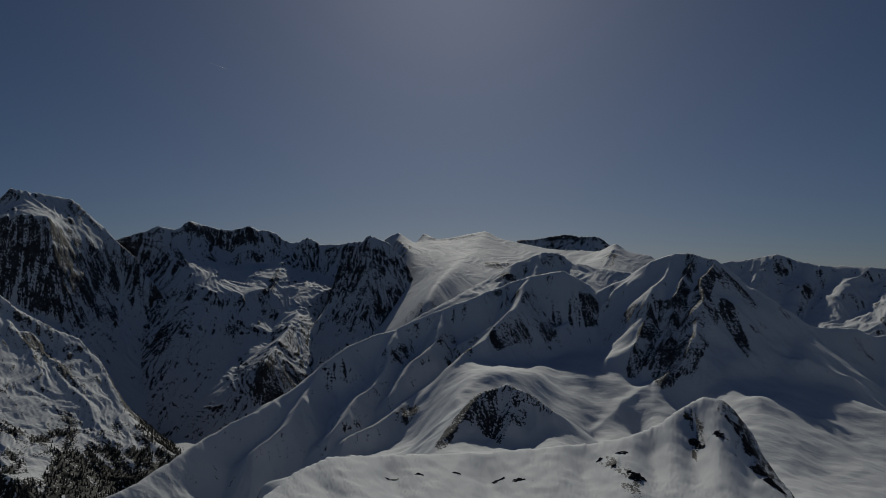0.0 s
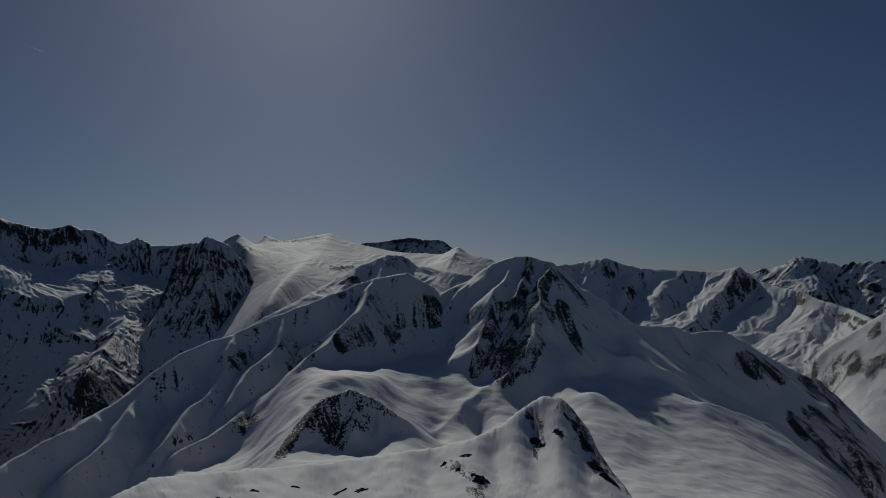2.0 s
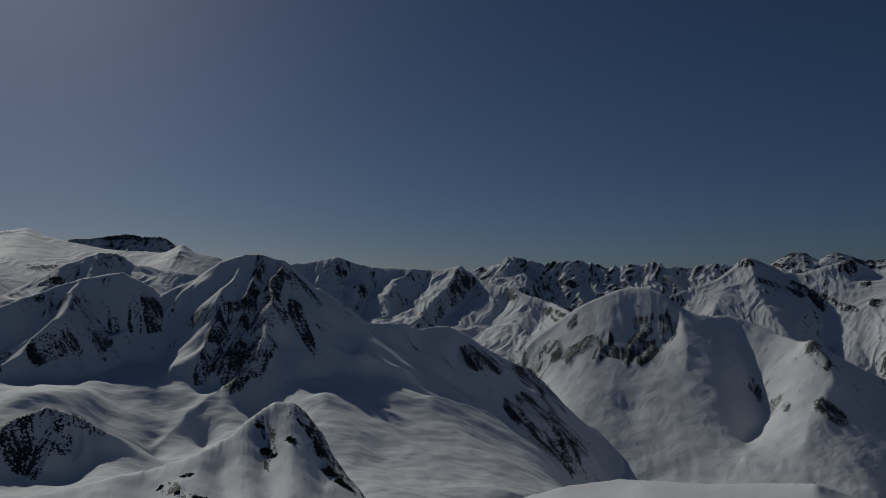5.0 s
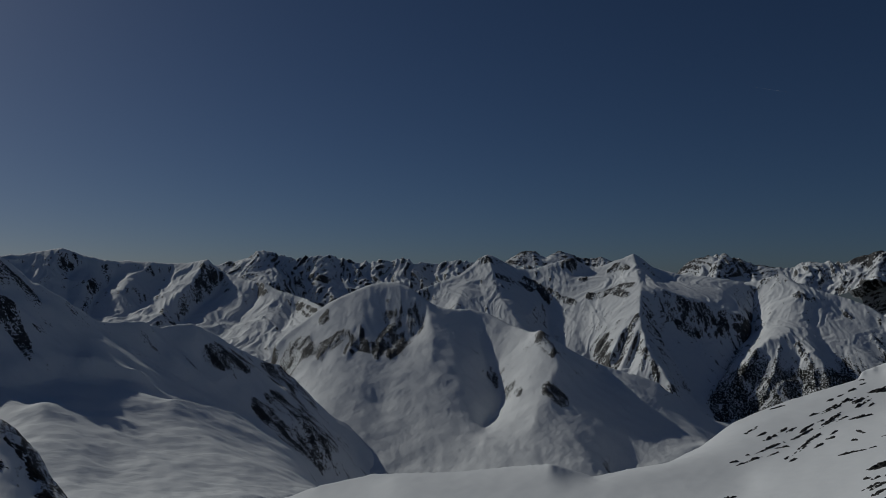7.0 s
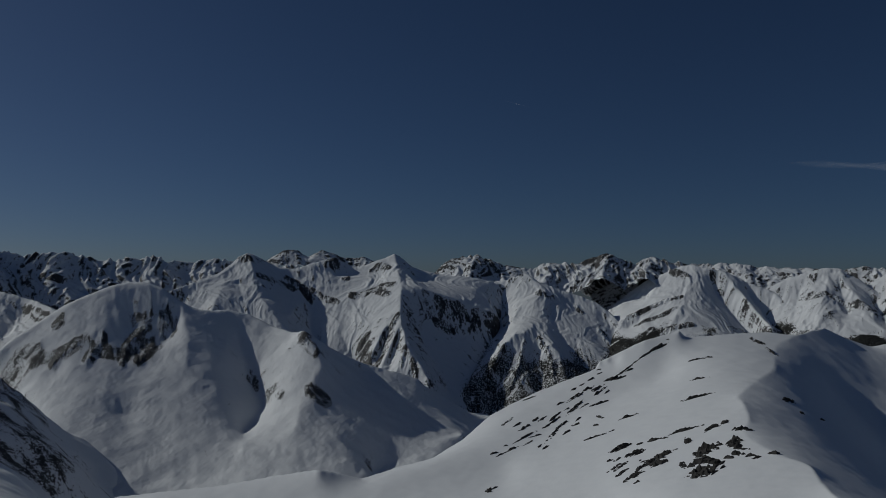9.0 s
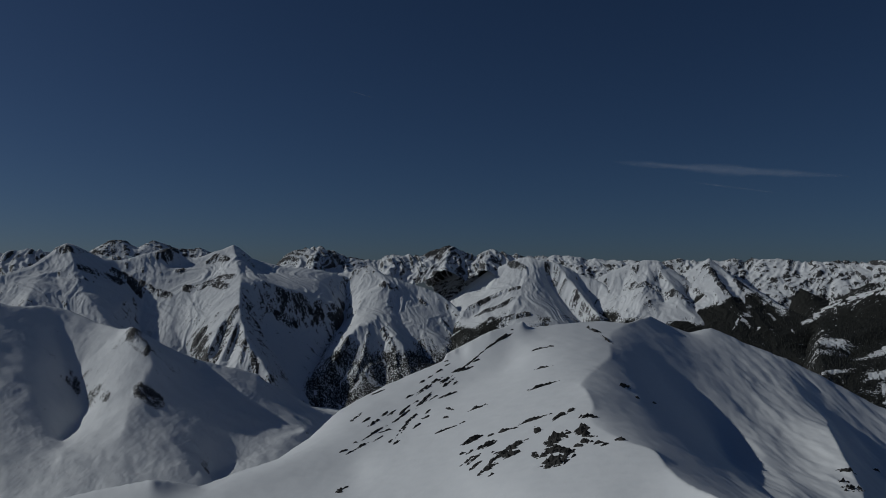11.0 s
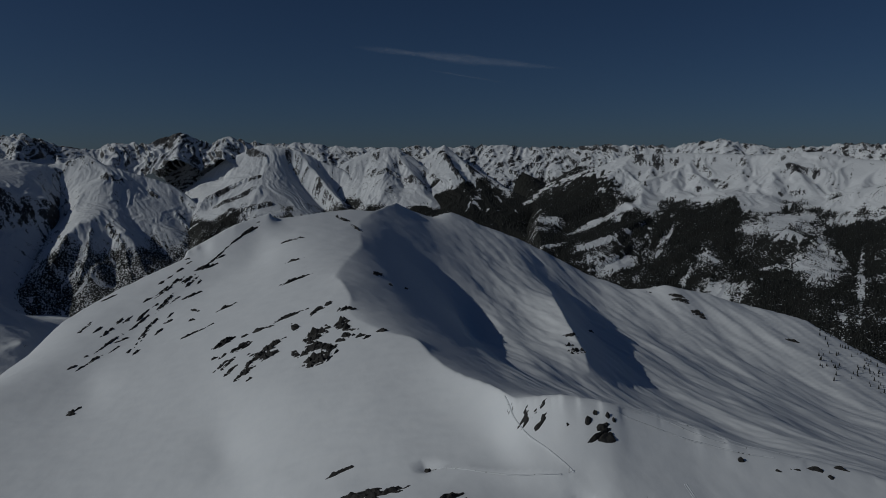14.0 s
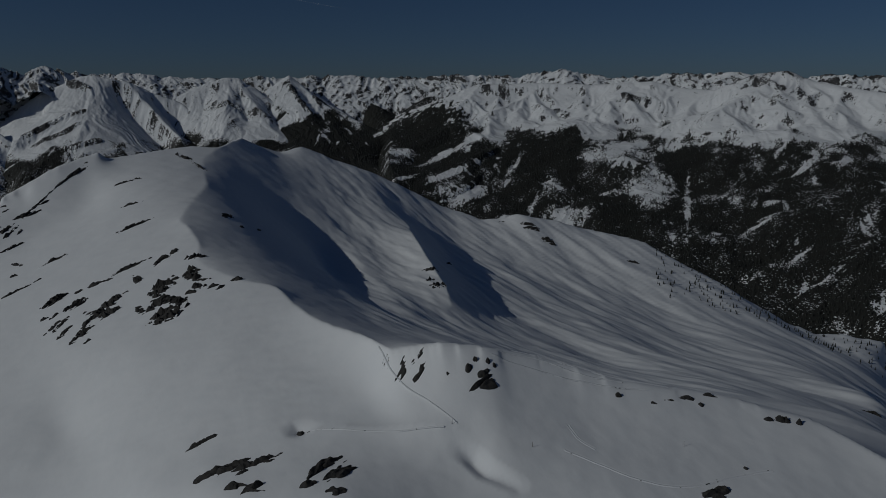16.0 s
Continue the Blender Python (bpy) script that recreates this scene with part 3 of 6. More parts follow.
mountain('near_knoll', 'wind-swept snow knoll with a rocky flank', snow_near, lines, swell=0.5, az=(-34, 28), r=(60, 760), size=(620, 240), melt=90, front=-140, back=-330, soft=2, ribs=0.05, rough=0.1, fine=0.4, bare=58, rain=(0, 0), category="hill", rib_rock=0.62, rib_width=10, drift=10, flute=0.3, seed=50)

lines = []
lines.append(('c', [(-32.55, -261.5, 830), (-28.86, -260.5, 900), (-25.93, -251.3, 950), (-22.92, -235.6, 1000), (-18.98, -212.3, 1050), (-15.36, -187.1, 1100), (-12.57, -156.4, 1150), (-9.74, -121.2, 1200), (-5.97, -96.9, 1250), (-1.99, -64.2, 1300), (1.11, -38.5, 1320), (3.47, -17.4, 1350), (5.34, -3.3, 1370), (8.11, 6.7, 1390), (9.91, -17.9, 1400), (10.8, -34.5, 1400), (13.03, -6.6, 1400), (14.78, 26.3, 1400), (16.51, 41.4, 1400), (18.19, 36.7, 1400), (19.64, 27.6, 1390), (20.64, 4.1, 1380), (22.23, -27.1, 1380), (24.18, -63.4, 1400), (26.08, -93, 1450)]))
lines.append(('c', [(26.33, -96.9, 1450), (28.68, -104.6, 1500), (30.48, -120.7, 1550), (32.73, -115.3, 1600), (34.1, -142.4, 1650), (35.9, -180.3, 1700), (37.71, -209.1, 1750), (39.06, -230.8, 1780), (40.84, -294.8, 1790), (42.17, -364, 1790), (43.48, -430.3, 1780), (44.79, -463.6, 1780), (46.31, -490.8, 1760), (48.68, -510.3, 1700)]))
lines.append(('r', [(19.64, 27.6, 1390), (18.94, -16.1, 1304), (18.45, -57.9, 1225), (18.18, -96.4, 1170), (16.84, -137.1, 1122), (15.28, -162.1, 1092)]))
lines.append(('n', [(15.31, -165.3, 1115), (12.09, -198, 1024), (9.21, -225.9, 939)]))
lines.append(('n', [(16.51, 41.4, 1400), (15.35, -16.6, 1320), (14.18, -74.5, 1240), (13.44, -118.2, 1182), (12.92, -158.4, 1131)]))
lines.append(('r', [(18.19, 36.7, 1400), (17.03, -36, 1283), (16.07, -99, 1190), (15.12, -148.6, 1135)]))
lines.append(('n', [(5.34, -3.3, 1370), (4.32, -37.7, 1292), (2.8, -74.3, 1202), (1.28, -107.3, 1134), (-1.17, -137.9, 1081)]))
lines.append(('n', [(10.8, -34.5, 1400), (8.91, -81.9, 1310), (5.63, -107, 1248), (2.29, -135.2, 1179), (-1.52, -153.8, 1137), (-6.44, -206, 1030), (-10.29, -233.7, 978)]))
lines.append(('n', [(22.23, -27.1, 1380), (22.74, -92.8, 1286), (22.86, -150.1, 1201)]))
lines.append(('n', [(-5.97, -96.9, 1250), (-6.61, -146, 1157), (-9.11, -187, 1073), (-11.12, -223.2, 1005)]))
lines.append(('n', [(-1.99, -64.2, 1300), (-2.8, -113, 1199), (-4.78, -145, 1144), (-6.32, -180.3, 1078)]))
lines.append(('n', [(-12.57, -156.4, 1150), (-13.6, -187.3, 1091), (-15.54, -217.3, 1035), (-17.88, -243.6, 986)]))
lines.append(('n', [(30.48, -120.7, 1550), (30.45, -162.9, 1491), (30.42, -202.1, 1437)]))
lines.append(('r', [(2.24, -138.2, 850), (1.85, -171.3, 804), (1.22, -198.9, 766)]))
lines.append(('n', [(0.07, -147.2, 840), (-1.06, -182.1, 792), (-1.89, -201.7, 765)]))
lines.append(('n', [(4.34, -150.3, 840), (4.19, -182.7, 796), (4.1, -202.6, 770)]))
lines.append(('r', [(-3.92, -195.3, 740), (-1.99, -170.5, 800), (0.07, -147.2, 840), (2.24, -138.2, 850), (4.34, -150.3, 840), (5.92, -166.9, 820)]))
lines.append(('f', [(-3.68, -201.5, 740), (-0.3, -203.1, 745), (3.58, -200.2, 760), (6.33, -182.8, 800)]))
lines.append(('f', [(-2.11, -153.1, 900), (-0.05, -147, 960), (2.87, -148.4, 1000), (5.73, -152.1, 1030)]))
lines.append(('f', [(-2.58, -159.5, 1080), (-0.62, -147, 1120), (3.15, -155.8, 1140), (6.96, -153.4, 1220), (9.74, -137.6, 1265)]))
lines.append(('f', [(19.47, -153.4, 1110), (21.13, -165.9, 1050), (22.64, -185.7, 950)]))
lines.append(('f', [(13.75, -105.5, 1260), (10.5, -153, 1150), (7.57, -180.7, 1030), (5.43, -204.1, 900)]))
lines.append(('f', [(15.31, -165.3, 1115), (12.09, -198, 1024), (12.48, -220, 994), (13.3, -243.3, 962)]))
lines.append(('f', [(15.31, -165.3, 1115), (16.55, -191.4, 1079), (17.33, -223, 1032)]))
lines.append(('f', [(15.31, -165.3, 1115), (12.09, -198, 1024), (9.21, -225.9, 939), (9.63, -237.1, 923)]))
lines.append(('f', [(-17.9, -250.9, 870), (-14.25, -246.5, 890), (-9.59, -242.5, 910), (-4.95, -229.9, 900)]))
lines.append(('f', [(21.25, -152.1, 1255), (23.30, -183.2, 1350), (25.51, -190.4, 1400), (27.68, -186.1, 1440), (30.61, -208.6, 1490), (33.12, -240.7, 1540), (36.75, -276.9, 1600), (39.88, -328.1, 1640), (42.10, -402.4, 1660)]))
lines.append(('f', [(22.14, -163.9, 1010), (24.88, -174.6, 1090), (28.44, -195.5, 1120), (32.96, -225.9, 1160), (37.20, -261.5, 1180), (40.83, -315.6, 1230)]))
lines.append(('f', [(26.37, -213.9, 850), (30.27, -224.8, 760), (37.14, -239, 760), (44.14, -308.9, 1000)]))
lines.append(('m', [(33.91, -177.3, 1535), (36.96, -207.9, 1622), (39.62, -272.6, 1705), (41.8, -321.9, 1551), (43.56, -373, 1486)]))
lines.append(('m', [(42.67, -348.3, 1481), (40.45, -298.5, 1496), (38.69, -257.6, 1537)]))
lines.append(('m', [(37.14, -261.2, 1462), (39.54, -314.6, 1414), (42.21, -365.1, 1434)]))
lines.append(('m', [(15.6, -159.7, 1091), (16.65, -116.3, 1163), (18.4, -72.7, 1212)]))
lines.append(('m', [(17.66, -129.1, 1124), (18.75, -88.6, 1195), (19.48, -66.2, 1235)]))
lines.append(('m', [(15.78, -139.2, 1135), (16.71, -99, 1195), (18.05, -54.2, 1247), (18.96, -6.2, 1324)]))
lines.append(('m', [(14.12, -109.9, 1198), (15.06, -74.9, 1253)]))
lines.append(('m', [(17.24, -143.7, 1107), (18.16, -104.4, 1158)]))
lines.append(('m', [(20.14, -54.1, 1261), (20.93, -72.4, 1248)]))
lines.append(('m', [(21.29, -106.6, 1206), (21.86, -125.9, 1177)]))
lines.append(('m', [(-1.03, -167.3, 800), (0.49, -155, 825), (2.42, -148.9, 830), (3.8, -160.7, 820)]))
lines.append(('m', [(-0.12, -181.1, 787), (1.84, -171, 803), (3.74, -174.1, 803)]))
lines.append(('m', [(-1.94, -147.6, 1163), (-0.95, -141.4, 1191)]))
lines.append(('m', [(-11.7, -177, 1131), (-10.3, -157.7, 1150)]))
lines.append(('m', [(-6.45, -209.3, 1025), (-4.58, -201.9, 1027)]))
lines.append(('m', [(7.96, -98.6, 1278), (8.91, -79.7, 1308), (10.3, -59.9, 1341)]))
lines.append(('m', [(1.76, -108, 1142), (4.65, -103.2, 1201)]))
lines.append(('m', [(15.99, -49.5, 1274), (14.07, -123, 1181), (12.89, -159.4, 1119)]))
lines.append(('m', [(17.14, -79.5, 1223), (15.84, -125.3, 1154), (15.45, -159.5, 1094)]))
lines.append(('m', [(18.93, -53.8, 1243), (17.96, -100.5, 1163), (17.45, -138.4, 1114)]))
lines.append(('m', [(20.18, -48.6, 1268), (21.8, -125, 1178)]))
lines.append(('m', [(7.37, -85.8, 1300), (6.03, -108, 1228)]))
lines.append(('m', [(-1.38, -142.8, 1195), (-0.18, -127.5, 1096)]))
lines.append(('m', [(9.42, -77.8, 1310), (10.59, -68, 1327)]))
lines.append(('m', [(33.39, -174.1, 1529), (34.96, -188.1, 1541), (37.00, -209.8, 1585)]))
lines.append(('m', [(37.72, -219.2, 1743), (39.51, -256.1, 1762), (40.85, -288.5, 1750), (41.95, -330.4, 1721)]))
lines.append(('m', [(38.09, -260.6, 1502), (39.89, -285.1, 1508), (41.44, -317.1, 1493), (42.77, -354.0, 1479)]))
lines.append(('m', [(38.06, -283.8, 1439), (39.63, -314.8, 1426), (41.19, -347.1, 1423), (42.97, -378.9, 1442)]))
lines.append(('m', [(39.04, -263.6, 1676), (40.59, -297.7, 1611), (41.66, -325.7, 1479)]))
lines.append(('m', [(13.86, -103.6, 1203), (14.78, -140.8, 1139), (15.33, -160.5, 1096)]))
lines.append(('m', [(16.20, -103.8, 1182), (15.76, -141.3, 1134), (15.71, -163.7, 1087)]))
lines.append(('m', [(17.42, -88.4, 1201), (16.97, -119.0, 1153), (16.55, -141.4, 1128)]))
lines.append(('m', [(19.06, -72.3, 1217), (18.40, -103.9, 1163), (17.75, -133.3, 1120)]))
lines.append(('m', [(19.99, 1.5, 1353), (21.24, -29.3, 1338), (22.50, -59.4, 1315)]))
mountain('snow_peak', 'steep snowy peak with rocky ribs and a rolling snow basin', snow_middle, lines, crook=115, bite=4, basin=True, depth=3, gap=230, flank=43, az=(-36, 52), r=(460, 2500), size=(1000, 460), front=-180, side=-700, back=-700, soft=1, melt=30, ribs=0, rough=0.15, fine=0.1, bare=57, rib_rock=0.88, rib_width=36, swell=0.4, rain=(0, 0), drift=3, seed=100, flute=2.2, runs=2.6, spines=[(60, [(23.20, 0.0, 1200), (25.86, 14.0, 1230), (28.86, 16.0, 1250), (31.34, 0.0, 1230)]), (45, [(29.19, 0.0, 1110), (32.53, 12.0, 1180), (35.71, 14.0, 1240), (37.61, 0.0, 1280)]), (40, [(24.35, 0.0, 1010), (26.99, 7.0, 1030), (30.38, 0.0, 1020)])])

lines = []
lines.append(('c', [(38.71, -233.5, 2300), (40.06, -192.9, 2350), (41.41, -159.6, 2400), (43.21, -105.3, 2440), (44.99, -68.3, 2470), (46.75, -46.1, 2500), (48.05, -40.5, 2500), (49.34, -59.1, 2470), (50.61, -104.5, 2430), (51.87, -133.9, 2400), (53.95, -132.1, 2450), (55.58, -149.6, 2450), (57.17, -180.9, 2400), (58.73, -201.5, 2310), (59.51, -185.8, 2230), (60.65, -215.7, 2220), (62.86, -267.7, 2250), (64.64, -303.9, 2280), (66.72, -324.7, 2300), (68.65, -348.1, 2300)]))
lines.append(('c', [(64.08, -313.8, 2250), (66.72, -330.4, 2300), (68.49, -351.8, 2300), (70.28, -409.9, 2350), (72.05, -454.5, 2350), (73.82, -489.6, 2350), (76.45, -556, 2300)]))
lines.append(('r', [(47.14, -163.5, 2330), (49.31, -154.6, 2340), (50.37, -171.3, 2330), (49.28, -225.2, 2240), (47.11, -245.5, 2180), (44.92, -230.6, 2190)]))
lines.append(('r', [(44.5, -194.2, 2260), (43.15, -232.1, 2200), (40.93, -249.4, 2200)]))
lines.append(('n', [(50.61, -104.5, 2430), (51.2, -206.1, 2230), (50.73, -310.2, 2020), (50.04, -383.7, 1850)]))
lines.append(('f', [(54.73, -227.8, 2310), (55.7, -322.9, 2150), (56.68, -378.3, 2030), (55.03, -418.9, 1890)]))
lines.append(('r', [(59.59, -191.4, 2220), (60.45, -224.8, 2150)]))
lines.append(('n', [(59.51, -185.8, 2230), (60.83, -234.4, 2130), (61, -270.9, 2060), (59.63, -333.1, 1930), (58.82, -391.2, 1770)]))
lines.append(('r', [(60.02, -316.2, 1960), (61.7, -355.9, 1930)]))
lines.append(('n', [(46.61, -359.4, 1930), (50.05, -373.6, 1870), (52.97, -403.2, 1800)]))
lines.append(('f', [(40.83, -372.3, 1830), (44.79, -428.5, 1720), (49.13, -452.7, 1680), (53.35, -452.7, 1660)]))
lines.append(('f', [(55.02, -416.4, 1730), (58.99, -422.5, 1690), (62.75, -439.6, 1660), (64.54, -462.3, 1640)]))
lines.append(('f', [(64.94, -484.5, 1720), (68.47, -460.7, 1830), (72.02, -444.5, 1980)]))
lines.append(('m', [(49.87, -165.8, 2329), (49.3, -209.3, 2261), (47.59, -257.4, 2142)]))
lines.append(('m', [(48.33, -171.6, 2314), (47.02, -218.5, 2220), (46.65, -261.6, 2128)]))
lines.append(('m', [(45.54, -188.9, 2264), (44.82, -227.8, 2192), (44.28, -257, 2127)]))
lines.append(('m', [(43.92, -207.5, 2236), (42.87, -232.3, 2197), (42.25, -260.5, 2155)]))
lines.append(('m', [(41.67, -220.8, 2256), (40, -244.4, 2268)]))
lines.append(('m', [(59.71, -217.5, 2165), (60.66, -244.9, 2112)]))
lines.append(('m', [(59.72, -322.1, 1952), (60.57, -338.7, 1916), (61.44, -353.5, 1913)]))
lines.append(('m', [(42.98, -148.2, 2367), (42.31, -173.7, 2337)]))
lines.append(('m', [(55.52, -304.8, 2175), (56.15, -342.1, 2100)]))
lines.append(('m', [(57.6, -331.4, 2022), (58.02, -337.9, 1969)]))
lines.append(('m', [(59.29, -211.7, 2193), (60.05, -226.9, 2143)]))
mountain('dome_hill', 'broad white dome of snow with a rock band', snow_middle, lines, az=(36, 80), r=(1150, 3700), size=(500, 260), front=-600, side=-650, back=-700, soft=4, melt=0, ribs=0.02, rough=0.08, fine=0.0, bare=52, rib_rock=0.9, rib_width=16, drift=8, swell=0.35, rain=(0, 0), seed=150, flute=1.6)

lines = []
lines.append(('c', [(-34.99, 128.5, 4500), (-33.47, 278.7, 4500), (-32.20, 402.9, 4500), (-31.56, 460.2, 4500), (-30.21, 442.0, 4500), (-28.47, 424.4, 4500), (-27.77, 412.7, 4480), (-27.04, 350.9, 4460), (-25.75, 258.5, 4440), (-25.01, 185.6, 4400), (-23.69, 90.8, 4320), (-22.85, -17.7, 4230), (-21.78, -106.9, 4100), (-21.01, -219.2, 3950), (-20.04, -310.1, 3800), (-18.66, -381.7, 3650), (-18.08, -458.5, 3500), (-16.88, -517.1, 3350), (-15.88, -569.0, 3200), (-15.09, -649.0, 3000)]))
lines.append(('n', [(-33.53, 246.4, 4200), (-32.26, 289.9, 4170), (-30.94, 315.1, 4150), (-29.41, 302.8, 4150), (-28.51, 214.7, 4180), (-27.06, 197.7, 4260), (-25.19, 175.5, 4390)]))
lines.append(('n', [(-25.01, 185.6, 4400), (-25.57, 12.7, 4230), (-26.51, -157.1, 4010), (-27.06, -259.0, 3870)]))
lines.append(('n', [(-29.41, 302.8, 4150), (-29.05, 122.8, 4030), (-29.56, -42.2, 3920)]))
lines.append(('n', [(-22.85, -17.7, 4230), (-23.13, -193.1, 4070), (-23.33, -352.1, 3890), (-22.79, -491.0, 3660), (-21.87, -607.4, 3400)]))
lines.append(('f', [(-24.63, -47.8, 4250), (-24.83, -218.4, 4050), (-25.04, -367.4, 3810)]))
lines.append(('f', [(-33.52, -91.8, 3920), (-30.23, -159.6, 3870), (-28.15, -240.6, 3830), (-26.35, -321.7, 3790), (-25.25, -421.8, 3700), (-23.98, -536.2, 3470), (-22.87, -627.5, 3270), (-21.57, -693.1, 3060)]))
lines.append(('f', [(-22.34, -226.3, 4120), (-21.78, -383.2, 3880), (-21.04, -497.0, 3660), (-20.29, -595.7, 3440)]))
lines.append(('n', [(-21.01, -219.2, 3950), (-20.64, -372.5, 3740), (-19.69, -507.0, 3510), (-18.72, -605.4, 3320)]))
lines.append(('f', [(-19.99, -227.7, 4080), (-18.40, -338.2, 3930), (-16.78, -438.0, 3750), (-15.78, -523.7, 3550), (-14.98, -602.8, 3380)]))
lines.append(('f', [(-20.87, -670.5, 2850), (-18.04, -686.7, 2870), (-15.96, -642.6, 2930)]))
lines.append(('m', [(-31.60, 175.6, 4070), (-29.23, 150.3, 4030), (-27.06, 100.5, 4190)]))
lines.append(('m', [(-32.25, 64.5, 3990), (-29.57, 11.5, 3950), (-26.32, -45.8, 4130)]))
lines.append(('m', [(-30.58, -94.1, 3890), (-28.15, -150.6, 3900), (-25.20, -216.7, 4030)]))
lines.append(('m', [(-27.06, 160.7, 4230), (-24.82, 137.2, 4350), (-23.70, 12.8, 4230)]))
lines.append(('m', [(-22.74, -77.4, 4150), (-21.78, -220.7, 4000), (-20.63, -298.8, 3850)]))
lines.append(('m', [(-19.84, -323.6, 3790), (-18.26, -416.3, 3590), (-17.49, -518.4, 3370)]))
mountain('left_massif', 'high massif with an ice cap and dark walls', snow_far, lines, crook=115, depth=3, rib_rock=0.66, rib_width=60, bite=6, drift=4, fine=0.25, spread=10, flank=0, rain=(0, 0), jag=0.1, az=(-40, -13), r=(2500, 4960), size=(420, 330), front=-650, side=-900, back=-400, ribs=0.15, rough=0.4, bare=53, tree_line=-780, seed=200, basin=False, melt=3, flute=3.0, soft=1, floor=-2000)

lines = []
lines.append(('c', [(-36.90, 48.6, 3150), (-35.09, -1.4, 3100), (-32.55, -72.7, 3050), (-31.56, -122.8, 3000), (-29.52, -190.1, 2950), (-27.76, -234.6, 2900), (-26.34, -308.5, 2800), (-25.46, -388.6, 2650), (-24.75, -449.3, 2550), (-23.28, -510.3, 2420), (-21.57, -548.8, 2330), (-20.23, -579.7, 2230)]))
lines.append(('n', [(-33.98, -285.3, 2620), (-32.72, -395.9, 2500), (-30.77, -450.1, 2400), (-28.37, -505.6, 2300), (-25.87, -572.6, 2200), (-24.43, -606.2, 2100)]))
lines.append(('f', [(-34.57, -258.5, 2720), (-32.66, -315.0, 2660), (-29.99, -381.2, 2580), (-27.93, -456.6, 2460), (-26.17, -521.9, 2330), (-24.72, -569.6, 2230)]))
lines.append(('n', [(-30.55, -157.4, 2975), (-30.94, -240.5, 2820), (-31.64, -287.3, 2740)]))
lines.append(('n', [(-27.76, -234.6, 2900), (-28.54, -314.1, 2730), (-29.29, -370.3, 2610)]))
lines.append(('n', [(-25.99, -341.7, 2740), (-26.79, -409.1, 2570), (-27.21, -459.5, 2460)]))
lines.append(('f', [(-29.37, -246.8, 2850), (-29.94, -309.9, 2730)]))
lines.append(('f', [(-33.03, -472.6, 2050), (-29.66, -532.4, 2000), (-26.08, -577.8, 1950)]))
lines.append(('m', [(-31.25, -206.5, 2890), (-29.23, -296.4, 2760), (-27.50, -396.1, 2620)]))
lines.append(('m', [(-32.76, -415.6, 2440), (-30.81, -482.4, 2320), (-27.69, -540.3, 2230)]))
lines.append(('m', [(-29.32, -411.2, 2530), (-27.22, -486.0, 2420), (-25.03, -533.4, 2360)]))
mountain('left_spur', 'sunlit snowy spur streaked with rock above woods', snow_far, lines, crook=115, depth=3, rib_rock=0.66, rib_width=26, bite=5, drift=2, fine=0.2, spread=8, flank=0, rain=(0, 0), jag=0.1, az=(-42, -16), r=(1700, 3500), size=(400, 260), front=-640, side=-900, back=-700, ribs=0.2, rough=0.35, bare=46, tree_line=-495, seed=250, basin=False, melt=3, flute=3.0, soft=1, floor=-2000)

lines = []
lines.append(('c', [(-26.25, 143.3, 4600), (-24.78, 204.1, 4600), (-23.28, 246.3, 4600), (-22.12, 284.9, 4650), (-20.74, 270.4, 4650), (-20.22, 311.6, 4690), (-19.75, 334.1, 4700), (-18.94, 300.7, 4700), (-17.30, 278.8, 4700), (-15.64, 298.9, 4700), (-13.52, 258.6, 4700), (-12.97, 210.2, 4650), (-12.24, 192.9, 4650), (-11.17, 236.6, 4650), (-10.07, 187.1, 4650), (-8.77, 185.8, 4600), (-7.01, 209.8, 4560), (-4.34, 155.1, 4500)]))
lines.append(('n', [(-21.33, 276.1, 4650), (-20.56, 144.5, 4450), (-19.60, 13.0, 4200), (-20.03, -133.4, 3950), (-20.65, -239.3, 3800)]))
lines.append(('f', [(-18.45, 179.4, 4620), (-16.97, 131.4, 4590)]))
lines.append(('n', [(-18.72, 78.7, 4380), (-17.00, 73.5, 4420)]))
lines.append(('f', [(-18.14, 33.5, 4420), (-15.66, 68.0, 4470), (-13.76, 75.4, 4470)]))
lines.append(('n', [(-18.55, -82.0, 3960), (-16.16, -95.0, 3960), (-14.13, -57.6, 4020)]))
lines.append(('n', [(-13.10, 191.9, 4640), (-13.26, 64.3, 4400), (-13.67, -18.7, 4200), (-14.47, -122.8, 3960), (-15.35, -243.4, 3750), (-15.17, -329.2, 3600)]))
lines.append(('f', [(-18.03, -174.7, 3850), (-17.03, -317.0, 3650), (-16.45, -430.2, 3450)]))
lines.append(('f', [(-12.25, 155.2, 4590), (-11.61, 14.1, 4450), (-9.88, -13.3, 4440)]))
lines.append(('n', [(-12.68, -115.5, 3990), (-10.82, -116.4, 3990), (-9.37, -69.0, 4080)]))
lines.append(('n', [(-11.94, -186.2, 3800), (-13.30, -284.2, 3450), (-14.89, -366.9, 3100)]))
lines.append(('f', [(-13.85, -222.3, 3850), (-14.34, -339.4, 3550)]))
lines.append(('f', [(-15.92, -481.7, 3100), (-16.59, -567.7, 2950)]))
lines.append(('m', [(-20.15, 289.8, 4670), (-17.31, 240.4, 4640), (-13.53, 219.9, 4640)]))
lines.append(('m', [(-20.96, 178.0, 4480), (-19.80, 28.6, 4220), (-20.03, -105.1, 3980)]))
lines.append(('m', [(-13.36, 30.2, 4320), (-14.26, -108.4, 3980), (-15.14, -243.0, 3740)]))
lines.append(('m', [(-18.23, -133.2, 3900), (-16.16, -149.4, 3900)]))
lines.append(('m', [(-11.60, 209.4, 4610), (-11.17, 137.2, 4560)]))
